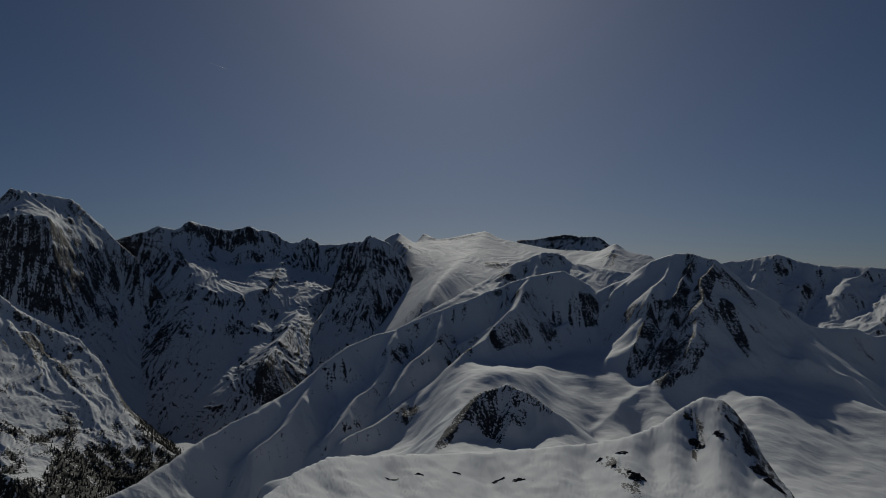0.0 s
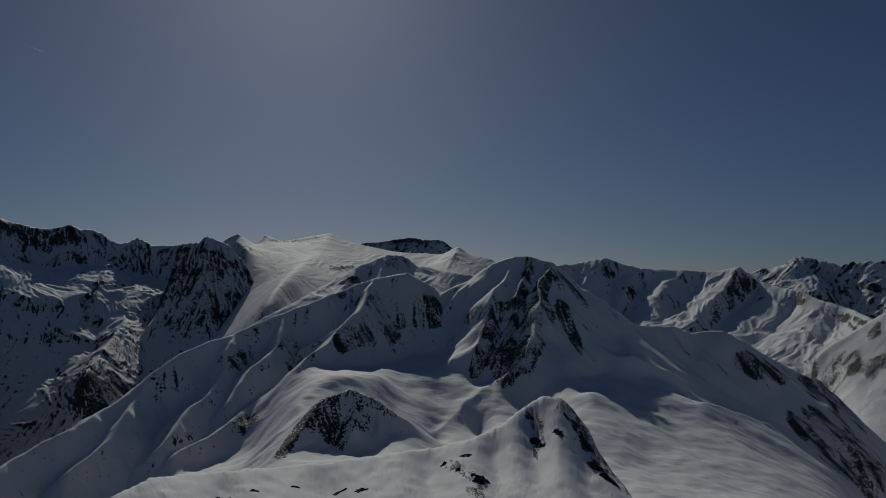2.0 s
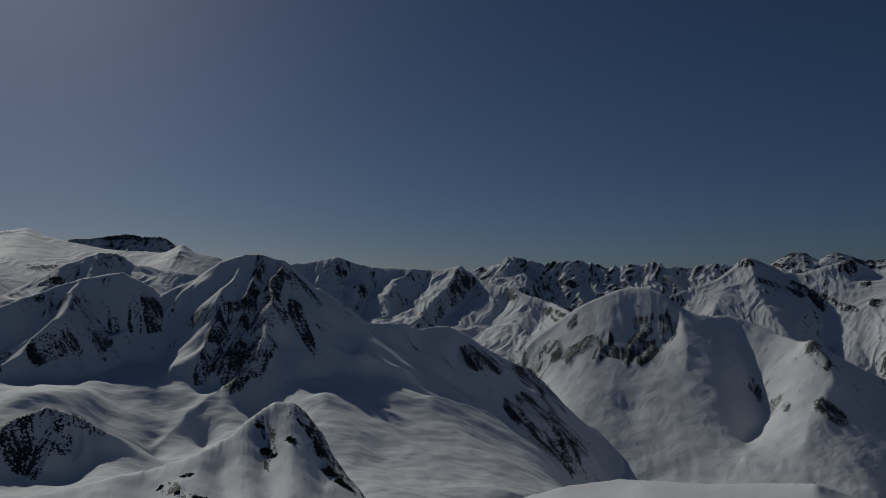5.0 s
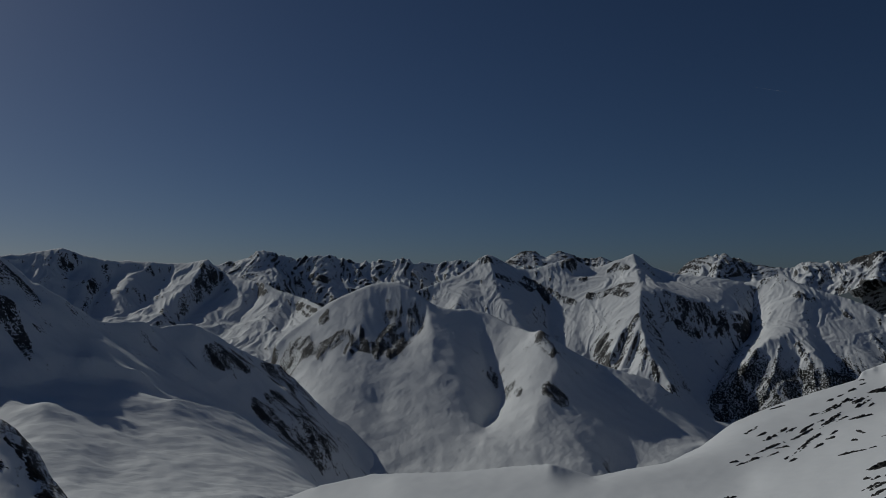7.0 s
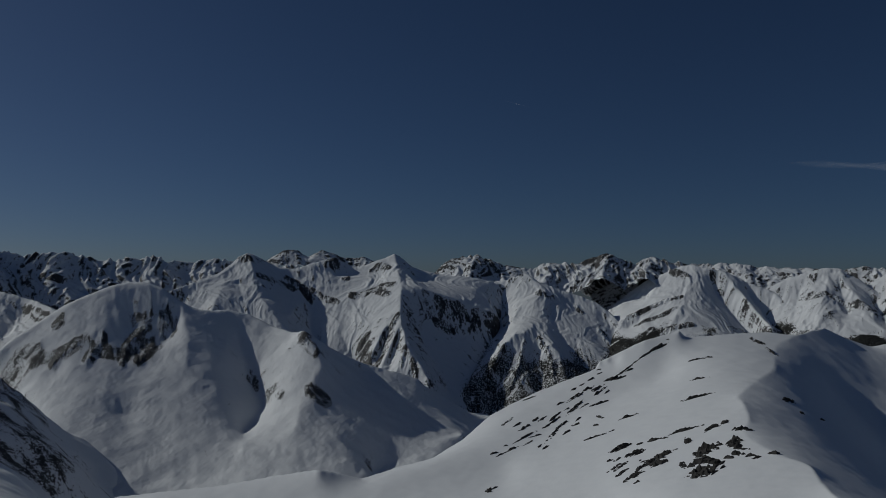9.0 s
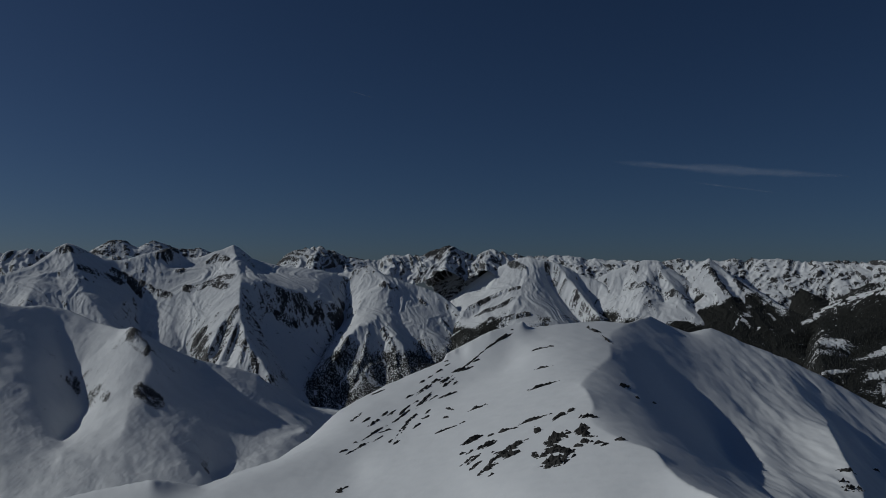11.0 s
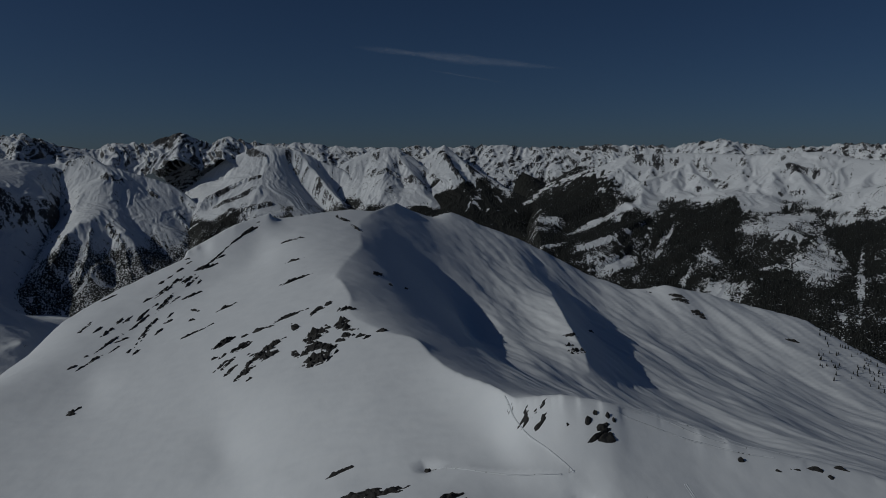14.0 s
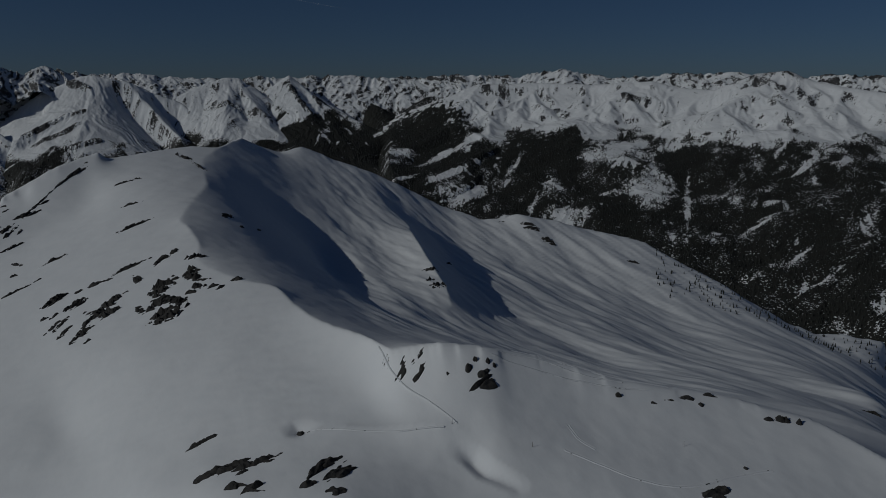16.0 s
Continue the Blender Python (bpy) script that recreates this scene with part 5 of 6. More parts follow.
lines = []
lines.append(('c', [(82.56, -275.0, 4250), (84.29, -168.3, 4400), (86.03, -67.9, 4420), (87.78, -6.8, 4440), (88.65, 24.0, 4440), (89.44, 27.4, 4420), (90.41, 7.2, 4400), (91.51, -6.1, 4400), (93.06, -66.6, 4380), (94.82, -116.0, 4350), (96.14, -163.9, 4300), (97.02, -194.8, 4260), (99.20, -252.3, 4150)]))
lines.append(('n', [(89.44, 27.4, 4420), (89.39, -81.9, 4270), (88.91, -122.5, 4200), (89.25, -164.6, 4120), (89.82, -216.3, 4020), (90.61, -271.4, 3920), (91.93, -328.4, 3810)]))
lines.append(('n', [(88.91, -122.5, 4200), (86.89, -183.8, 4130), (85.14, -236.2, 4060), (84.05, -270.3, 4020)]))
lines.append(('f', [(88.20, -149.8, 4150), (86.45, -224.8, 4070), (84.70, -303.6, 3970)]))
lines.append(('n', [(88.55, -180.0, 4040), (87.75, -268.2, 3880), (86.86, -332.8, 3770)]))
lines.append(('f', [(86.02, -164.9, 4300), (84.28, -211.2, 4250)]))
lines.append(('f', [(90.76, -106.2, 4330), (91.82, -225.3, 4190), (93.05, -312.1, 4060), (93.93, -380.6, 3960)]))
lines.append(('n', [(91.51, -6.1, 4400), (92.61, -114.1, 4260), (93.71, -204.9, 4110), (94.80, -288.0, 3950)]))
lines.append(('f', [(93.06, -126.1, 4340), (94.38, -247.4, 4190), (95.47, -327.0, 4060)]))
lines.append(('n', [(94.82, -116.0, 4350), (95.78, -192.6, 4200), (96.35, -277.6, 4030), (96.78, -343.5, 3900)]))
lines.append(('f', [(84.24, -390.4, 3650), (88.61, -389.8, 3620), (93.02, -390.1, 3620), (97.43, -396.7, 3700)]))
lines.append(('m', [(84.49, -253.3, 4040), (86.45, -195.5, 4110), (88.64, -137.7, 4170)]))
lines.append(('m', [(85.13, -303.1, 3960), (86.66, -259.6, 3980), (88.19, -201.2, 4030)]))
lines.append(('m', [(86.21, -325.6, 3860), (87.74, -309.0, 3830), (89.50, -298.4, 3880)]))
lines.append(('m', [(87.78, -23.8, 4420), (89.18, -33.1, 4330)]))
lines.append(('m', [(96.05, -192.9, 4210), (96.57, -278.2, 4040)]))
mountain('striped_mountain', 'broad mountain with a shaded striped flank', snow_far, lines, crook=150, bite=2.5, depth=2, rib_rock=0.9, rib_width=16, floor=-640, foot=None, gap=380, drift=2, fine=0.1, spread=8, flank=0, rain=(0, 0), carve=2, jag=0.1, az=(72, 106), r=(2800, 4900), size=(560, 260), front=-900, side=-900, back=-300, ribs=0.08, rough=0.1, bare=58, tree_line=-330, seed=800, soft=1, melt=2, flute=2.4)

lines = []
lines.append(('c', [(93.94, -117.0, 4380), (95.26, -66.7, 4420), (96.80, -15.6, 4470), (98.12, 15.6, 4500), (98.99, 8.9, 4500), (100.08, -42.2, 4470), (101.16, -105.0, 4400), (102.23, -160.9, 4300), (103.93, -216.9, 4150)]))
lines.append(('n', [(98.34, 15.7, 4500), (98.20, -96.5, 4270), (97.66, -214.5, 4020)]))
lines.append(('n', [(98.99, 8.9, 4500), (99.94, -112.7, 4290), (101.14, -215.0, 4070)]))
lines.append(('f', [(99.07, -98.0, 4350), (99.50, -218.8, 4120)]))
lines.append(('f', [(96.58, -115.2, 4340), (96.13, -235.2, 4100)]))
lines.append(('f', [(101.16, -177.6, 4290), (102.22, -261.3, 4080)]))
lines.append(('f', [(95.68, -324.9, 3850), (99.62, -320.6, 3830), (103.92, -317.8, 3850)]))
lines.append(('m', [(97.01, -144.7, 4230), (98.77, -161.0, 4250), (100.93, -187.3, 4140)]))
mountain('white_pyramid', 'white pyramid mountain among lower ridges', snow_far, lines, crook=150, bite=2.5, depth=2, floor=-640, foot=None, gap=380, drift=2, fine=0.1, spread=8, flank=0, rain=(0, 0), carve=2, jag=0.1, az=(84, 112), r=(3200, 4950), size=(430, 180), front=-900, side=-900, back=-250, ribs=0.1, rough=0.1, bare=44, tree_line=-300, seed=850, soft=1, melt=2, flute=2.4, rib_rock=0.85, rib_width=30)

lines = []
lines.append(('c', [(99.65, -116.7, 4440), (100.95, -66.3, 4500), (101.81, -14.8, 4560), (102.66, 30.6, 4600), (103.30, -14.5, 4570), (104.37, -81.9, 4500), (105.63, -145.6, 4400), (107.28, -216.0, 4200), (108.91, -263.1, 4000), (110.11, -290.2, 3800)]))
lines.append(('n', [(102.66, 30.6, 4600), (102.83, -64.4, 4420), (103.72, -156.6, 4210), (104.43, -225.4, 4030), (105.60, -309.8, 3780)]))
lines.append(('n', [(103.30, -14.5, 4570), (104.99, -143.8, 4330), (106.45, -241.4, 4080)]))
lines.append(('f', [(103.73, -97.7, 4430), (104.99, -215.9, 4150)]))
lines.append(('f', [(101.16, -146.2, 4330), (101.58, -246.3, 4080), (102.21, -319.8, 3850)]))
lines.append(('n', [(100.95, -66.3, 4500), (99.86, -177.1, 4260), (99.41, -275.1, 4020)]))
lines.append(('f', [(98.74, -338.8, 3700), (103.89, -381.7, 3500), (107.24, -393.1, 3420), (110.48, -390.6, 3350)]))
lines.append(('m', [(102.75, -31.4, 4480), (103.72, -132.3, 4250), (104.35, -183.9, 4120)]))
lines.append(('m', [(104.36, -97.4, 4430), (105.62, -174.2, 4290), (107.27, -240.3, 4080)]))
mountain('dark_pyramid', 'pointed mountain above dark woods', snow_far, lines, crook=150, bite=2.5, depth=2, floor=-640, foot=None, split=6, gap=380, drift=2, fine=0.1, spread=8, flank=0, rain=(0, 0), carve=2, jag=0.1, az=(90, 113), r=(2800, 4960), size=(380, 230), front=-600, side=-900, back=-250, ribs=0.1, rough=0.1, bare=44, tree_line=-215, seed=900, soft=1, melt=2, flute=2.4, rib_rock=0.9, rib_width=24, woods=1.5)

lines = []
lines.append(('r', [(85.22, -2, 4820), (88.92, 29.2, 4820), (92.27, 37.8, 4820), (94.03, 8.8, 4820), (96.21, 9.6, 4820), (98.38, -4.3, 4820), (100.51, 11.1, 4820), (102.82, 4.7, 4820), (104.68, 12.5, 4820), (106.7, 20.2, 4820), (109.08, 6.9, 4820), (110.62, 7.5, 4820), (112.5, 8.1, 4820), (114.33, 15.4, 4820), (116.8, 22.7, 4820), (119.17, 16.7, 4820)]))
lines.append(('r', [(119.19, -3.8, 4820), (121.3, 30.2, 4820), (122.97, 57.2, 4820), (124.23, 29, 4820), (126.71, -6.4, 4820), (128.73, 10, 4820), (131.1, 19.1, 4820), (133.04, 18.2, 4820), (134.93, 30.4, 4820), (136.8, 6.6, 4820), (138.98, -10.3, 4820), (141.38, 10.9, 4820), (144.61, 3.2, 4820), (147.18, -12.6, 4820)]))
mountain('skyline_range', 'long skyline of countless snowy peaks', snow_far, lines, crook=150, depth=3, rib_width=10, rib_rock=0.7, floor=-640, foot=-600, bite=7, gap=105, drift=2, fine=0.3, spread=8, bare=41, flank=33, rain=(2, 0.01), jag=0.4, az=(82, 150), r=(4200, 4985), size=(720, 110), front=-150, back=-100, ribs=0.0, rough=0.5, seed=950)

# clearings and thick stands in the valley's woods: azimuth, distance, half width in degrees, half depth, lean in metres a degree, amount
VALLEY_STANDS = [(110.4, 3440, 1.4, 110, 0, -0.99), (114.0, 3350, 2.0, 60, 70, -0.87), (111.0, 2960, 1.2, 30, 60, -0.81), (114.2, 2990, 1.6, 40, 60, -0.81),
                 (115.5, 2790, 1.8, 90, 40, -0.87), (119.4, 3170, 0.6, 110, 150, -0.74), (122.2, 2990, 0.9, 160, 0, -0.50), (127.3, 3270, 2.8, 190, 0, -0.62),
                 (129.4, 2840, 2.0, 230, 0, -0.62), (132.3, 2800, 0.25, 420, -130, -0.5), (123.8, 2560, 1.6, 90, 0, -0.74), (117.5, 3690, 2.8, 70, 85, -0.93),
                 (121.5, 3250, 3.0, 330, 0, 0.5), (132.0, 3120, 1.8, 200, 0, 0.5), (127.0, 2600, 1.6, 200, 0, 0.5),
                 (112.5, 3850, 3.4, 430, 40, 0.6)]
lines = []
lines.append(('f', [(111.28, -154.9, 4850), (110.75, -210.2, 4500), (109.92, -264.8, 4050), (110.09, -301.4, 3600), (109.66, -332.8, 3250), (110.02, -381.8, 2900), (111.18, -435.1, 2600)]))
lines.append(('n', [(115.20, -12.2, 4850), (113.29, -79.3, 4650), (111.53, -173.2, 4420), (110.73, -215.7, 4280)]))
lines.append(('n', [(106.06, -68.4, 4800), (108.12, -115.9, 4600), (109.74, -176.5, 4450)]))
lines.append(('n', [(119.18, -143.2, 4300), (117.02, -194.6, 4050), (114.40, -241.0, 3800), (112.07, -303.9, 3520), (110.67, -339.0, 3330)]))
lines.append(('n', [(118.42, -291.2, 3400), (115.10, -350.3, 3100), (112.01, -399.7, 2880), (110.61, -430.0, 2780)]))
lines.append(('f', [(115.19, -183.3, 4400), (112.89, -230.9, 4220), (111.24, -248.5, 4160)]))
lines.append(('f', [(117.00, -280.3, 3680), (114.00, -338.9, 3480), (111.66, -374.9, 3280)]))
lines.append(('f', [(116.94, -376.3, 3000), (113.93, -432.1, 2750), (111.98, -470.8, 2600)]))
mountain('valley_floor', 'deep valley with dark woods and snow meadows', snow_far, lines, rain=(0, 0), jag=0.1, az=(104, 122), r=(2200, 4960), size=(300, 300), front=-620, side=-900, back=-200, ribs=0.05, rough=0.05, tree_line=-110, category="valley", seed=1000, meadows=0.5, woods=1.15, soft=1, melt=6, bare=52, rib_rock=0.5, flute=1.5, stands=VALLEY_STANDS)

lines = []
lines.append(('r', [(134.93, -58.7, 4130), (136.7, 19.5, 4150), (138.48, 32.4, 4150), (139.95, -22.6, 4100)]))
lines.append(('r', [(116.58, -40.8, 4350), (119.15, -35.1, 4350)]))
lines.append(('c', [(113.13, -140.1, 4200), (117.01, -34.5, 4350), (121.26, -23.1, 4350), (125.44, -36.2, 4300), (129.48, -15.5, 4250), (131.48, -51, 4200), (134.56, -64.7, 4150), (135.27, -27.8, 4150), (136.7, 19.5, 4150), (138.48, 32.4, 4150), (139.58, -3.6, 4100), (141.67, -40.5, 4000), (144.6, -71.4, 3900), (148.74, -125.7, 3800)]))
lines.append(('f', [(114.8, -211.8, 3800), (119.11, -261.9, 3700), (123.37, -208.9, 3750), (127.55, -241.4, 3650), (135.45, -248.5, 3500), (140.83, -204.6, 3500), (144.82, -220.9, 3500)]))
lines.append(('f', [(112.85, -413.9, 2900), (119.02, -398.6, 2950), (127.57, -399.5, 2850), (135.61, -410.5, 2750), (142.78, -363.4, 2700), (147.63, -346.6, 2700)]))
lines.append(('n', [(138.5, 18.7, 4150), (140.06, -132.5, 3750), (141.93, -250.1, 3350)]))
lines.append(('f', [(113.6, -493.5, 2500), (123.3, -506.1, 2350), (131.74, -501.1, 2200), (135.83, -548.7, 2050), (140.54, -588.1, 1850), (145.6, -535.4, 1900), (149.75, -511, 1900)]))
lines.append(('m', [(135.21, -35.5, 4044), (136.84, -8.4, 4052), (138.48, -34.8, 3935)]))
lines.append(('m', [(139.22, -60.4, 3896), (140.33, -109.4, 3816)]))
lines.append(('m', [(122.48, -150.2, 4017), (123.74, -175, 3917)]))
lines.append(('m', [(127.44, -93.1, 4081), (129.47, -119.5, 4000)]))
lines.append(('m', [(117.38, -65.1, 4258), (119.09, -80.3, 4222)]))
lines.append(('f', [(111.28, -166.9, 4850), (110.75, -222.2, 4500), (109.92, -276.8, 4050), (110.09, -313.4, 3600), (109.66, -344.8, 3250), (110.02, -393.8, 2900), (111.18, -447.1, 2600)]))
mountain('right_mountain', 'long snow mountain above a belt of dark forest', snow_far, lines, bite=7, rib_rock=0.85, spread=10, rib_width=20, fine=0.06, rounded=20, basin=True, depth=2, gap=280, flank=25, rain=(0, 0), jag=0.1, az=(109.5, 154), r=(1600, 4800), size=(640, 320), front=-650, back=-250, ribs=0.12, rough=0.15, bare=42, tree_line=-270, woods=1.0, seed=1050, meadows=0.32, runs=2.2, stands=VALLEY_STANDS, side=-560)

# ---- rocks that stand out of the snow: (azimuth, distance, length, width, heading) ----
def rock_material():
    m = bpy.data.materials.new("dark_rock")
    m.use_nodes = True
    nt = m.node_tree
    p = nt.nodes["Principled BSDF"]
    geo = nt.nodes.new("ShaderNodeNewGeometry")
    fine = noise_of(nt, geo.outputs["Position"], 0.9, 6, 0.65)
    wide = noise_of(nt, geo.outputs["Position"], 0.16, 3, 0.5)
    col = mixed(nt, step(nt, wide, 0.4, 0.62), (0.034, 0.032, 0.031, 1), (0.020, 0.019, 0.018, 1))
    col = mixed(nt, step(nt, fine, 0.5, 0.7), col, (0.04, 0.037, 0.028, 1))
    up = nt.nodes.new("ShaderNodeSeparateXYZ")
    nt.links.new(geo.outputs["Normal"], up.inputs[0])
    dust = step(nt, maths(nt, "ADD", up.outputs[2], maths(nt, "MULTIPLY", fine, 0.5)), 1.42, 1.56)
    nt.links.new(mixed(nt, dust, col, (0.84, 0.85, 0.86, 1)), p.inputs["Base Color"])
    p.inputs["Roughness"].default_value = 0.85
    b = nt.nodes.new("ShaderNodeBump")
    b.inputs["Strength"].default_value, b.inputs["Distance"].default_value = 0.6, 0.5
    nt.links.new(fine, b.inputs["Height"])
    nt.links.new(b.outputs[0], p.inputs["Normal"])
    return m


dark_rock = rock_material()


def rock(sheet, az, r, long, wide, heading, seed, group, label):
    """An outcrop: a ragged, craggy patch of rock that comes and goes through the snow of that hill, its long side along the heading."""
    rnd = random.Random(seed)
    a, h = radians(az), radians(heading)
    e1, e2 = Vector((math.sin(h), math.cos(h), 0)), Vector((math.cos(h), -math.sin(h), 0))
    middle = Vector((HUB[0] + r * math.sin(a), HUB[1] + r * math.cos(a), 0))
    half = (0.56 * long + 0.25, 0.56 * wide + 0.25)
    n1, n2 = int(min(48, max(10, half[0] * 3.5))), int(min(48, max(9, half[1] * 4)))
    small = min(half)
    tall = min(0.22 * small + 0.55, 3.0)
    o = Vector((rnd.random() * 90, rnd.random() * 90, rnd.random() * 90))
    bm = bmesh.new()
    grid = []
    for i in range(n1 + 1):
        row = []
        for j in range(n2 + 1):
            p, q = i / n1 * 2.4 - 1.2, j / n2 * 2.4 - 1.2
            s = Vector((p * half[0], q * half[1], 0))
            edge = noise.noise(Vector((p * 1.4, q * 1.4, 7)) + o)
            streak = noise.noise(Vector((s.x * 0.16, s.y * 0.5, 3)) + o) + 0.7 * noise.noise(Vector((s.x * 0.45, s.y * 0.9, 5)) + o)
            block = 0.7 * abs(noise.noise(s * 0.5 + o)) + 0.4 * noise.noise(s * 1.3 + o)
            up = tall * (0.42 + 0.28 * max(0.0, 1 - small / 4.0) + 0.8 * edge + 1.35 * streak + block - 1.15 * (p * p + q * q))
            w = middle + e1 * s.x + e2 * s.y
            da, rr = math.degrees(math.atan2(w.x - HUB[0], w.y - HUB[1])), math.hypot(w.x - HUB[0], w.y - HUB[1])
            w.z = height(sheet, da, rr) + max(up, -0.7)
            row.append((bm.verts.new(w), up))
        grid.append(row)
    for i in range(n1):
        for j in range(n2):
            four = (grid[i][j], grid[i + 1][j], grid[i + 1][j + 1], grid[i][j + 1])
            if max(v[1] for v in four) > -0.6:
                bm.faces.new([v[0] for v in four])
    for v in [v for v in bm.verts if not v.link_faces]:
        bm.verts.remove(v)
    bmesh.ops.recalc_face_normals(bm, faces=bm.faces)
    if sum(f.normal.z for f in bm.faces) < 0:
        bmesh.ops.reverse_faces(bm, faces=bm.faces)
    mesh = bpy.data.meshes.new("rock")
    bm.to_mesh(mesh)
    bm.free()
    mesh.materials.append(dark_rock)
    return tagged(new("rock", mesh), label, "rock", group)


SUMMIT_ROCKS = [(89.79, 449, 13.3, 25.0, -154), (89.27, 422, 8.0, 18.1, -151), (89.40, 401, 9.7, 15.0, -143), (89.83, 395, 10.0, 15.2, -144), (89.95, 420, 5.5, 25.0, 156), (90.39, 410, 3.0, 12.5, 178), (90.56, 404, 16.4, 1.4, 116), (90.70, 395, 13.9, 1.2, 116), (91.83, 456, 6.8, 17.8, -161), (92.13, 441, 5.7, 25.0, 160), (91.90, 425, 4.3, 14.5, -178), (91.39, 418, 2.8, 7.4, 135), (92.52, 487, 7.2, 13.4, 125), (93.04, 412, 4.3, 16.6, 154), (94.64, 412, 4.7, 6.9, 129), (90.32, 511, 5.4, 17.2, -158), (91.14, 517, 4.1, 12.6, -151)]
WEST_ROCKS = [(84.54, 434, 6.4, 16.6, -150), (85.00, 447, 3.5, 15.7, -155), (85.81, 454, 6.2, 25.0, 154), (86.35, 462, 10.2, 13.6, -135), (86.99, 467, 6.4, 11.4, -145), (86.43, 446, 7.8, 11.2, -136), (84.67, 418, 2.9, 4.7, -144), (83.71, 528, 15.0, 10.9, 144), (84.54, 494, 15.1, 9.1, 146), (83.64, 471, 3.6, 15.8, -157), (83.06, 472, 3.1, 13.0, -151), (83.70, 452, 3.5, 12.1, -155), (83.39, 493, 2.7, 7.2, -142), (82.76, 498, 4.2, 4.4, -123), (86.43, 518, 12.3, 5.4, -157), (88.41, 525, 21.0, 6.2, 170), (88.56, 488, 3.5, 18.5, 176), (88.12, 426, 3.1, 16.6, 175)]
FLANK_ROCKS = [(78.73, 673, 76.1, 4.2, 91), (79.53, 704, 19.1, 3.3, 93), (77.52, 621, 13.2, 2.2, 97), (77.97, 611, 12.0, 3.5, 107), (76.46, 704, 20.4, 3.5, 101), (77.21, 729, 20.3, 3.2, 100), (77.81, 731, 16.2, 2.7, 103), (75.05, 737, 25.7, 3.2, 101), (75.87, 718, 17.1, 3.6, 108), (78.48, 712, 48.7, 2.7, 105), (78.78, 733, 26.6, 3.1, 98), (79.30, 779, 12.4, 4.3, 110), (80.20, 790, 25.6, 4.0, 106), (80.42, 758, 46.3, 4.4, 99), (81.04, 758, 28.2, 2.6, 108), (80.74, 798, 22.8, 2.5, 104), (81.43, 817, 13.2, 5.9, 118), (82.05, 813, 23.8, 5.1, 111), (82.24, 802, 27.8, 4.1, 107)]
RIB_ROCKS = [(83.34, 838, 21.2, 8.1, 156), (84.00, 855, 44.9, 3.2, 121), (82.83, 800, 11.5, 2.6, 107), (82.36, 760, 15.5, 6.2, 130), (81.94, 756, 16.3, 3.3, 132), (81.64, 846, 10.9, 4.5, 121), (80.97, 833, 8.5, 1.7, 123), (80.30, 821, 10.7, 2.9, 119), (86.26, 903, 67.2, 3.5, 120), (86.74, 909, 32.4, 3.6, 127), (84.55, 857, 10.3, 4.0, 151), (80.57, 706, 11.2, 2.9, 102), (80.38, 682, 9.4, 5.6, 141), (79.61, 655, 12.4, 3.6, 111), (79.72, 756, 9.3, 2.5, 106), (76.50, 669, 43.8, 2.3, 103), (76.56, 642, 19.8, 1.4, 110), (75.16, 625, 29.8, 2.9, 114), (73.92, 621, 6.7, 1.8, 125)]
PLATEAU_ROCKS = [(74.90, 640, 3.8, 1.9, 130), (82.00, 599, 21.0, 4.0, 157), (84.29, 645, 16.9, 6.1, 171), (82.20, 687, 21.0, 2.4, -113), (81.91, 650, 5.7, 4.5, -145), (76.85, 820, 14.8, 3.8, 140), (82.32, 863, 10.2, 1.9, 135), (82.25, 877, 7.4, 4.0, 155), (85.07, 521, 3.3, 3.4, -153), (77.26, 668, 11.8, 3.5, 136), (89.40, 649, 25.1, 7.8, 159), (89.51, 845, 27.2, 6.1, 179), (89.52, 741, 16.7, 7.6, -160), (93.64, 959, 44.0, 7.4, -108), (94.55, 906, 36.6, 5.3, -102), (73.34, 521, 4.2, 12.5, 163), (73.82, 528, 8.4, 1.7, 115)]
RIDGE_ROCKS = [(95.62, 675, 20.5, 7.4, 109), (96.52, 647, 8.2, 3.0, 112), (97.81, 676, 12.1, 2.3, 110), (110.59, 710, 8.3, 14.8, 154), (110.79, 647, 14.5, 14.7, 146), (110.36, 670, 12.4, 7.2, 127), (112.62, 879, 10.7, 4.5, 137), (102.64, 233, 6.2, 3.0, 156), (103.59, 230, 7.6, 3.6, 155), (103.07, 231, 4.5, 1.4, 179), (108.11, 218, 4.8, 2.0, 173), (107.67, 219, 8.3, 0.8, 169), (107.76, 221, 2.6, 1.7, 154), (108.27, 224, 1.0, 0.8, -162), (108.66, 223, 1.3, 0.8, -160), (106.80, 223, 2.2, 1.1, 141), (107.36, 225, 0.7, 0.8, -163), (105.29, 223, 0.7, 0.8, -165)]
HOLLOW_ROCKS = [(89.01, 253, 8.5, 2.4, -172), (89.38, 228, 12.2, 2.6, -173), (90.25, 226, 8.1, 4.1, -166), (91.52, 222, 11.8, 4.6, -178), (90.30, 211, 11.1, 2.2, -128), (90.66, 209, 4.6, 3.8, 156), (95.08, 206, 8.2, 2.2, 135), (95.86, 208, 8.0, 2.6, 158), (96.33, 203, 8.6, 3.0, 146), (96.38, 201, 7.2, 2.8, 156), (95.89, 194, 4.2, 2.8, -171), (94.20, 200, 2.7, 2.2, -178), (122.72, 186, 7.7, 1.9, -172)]
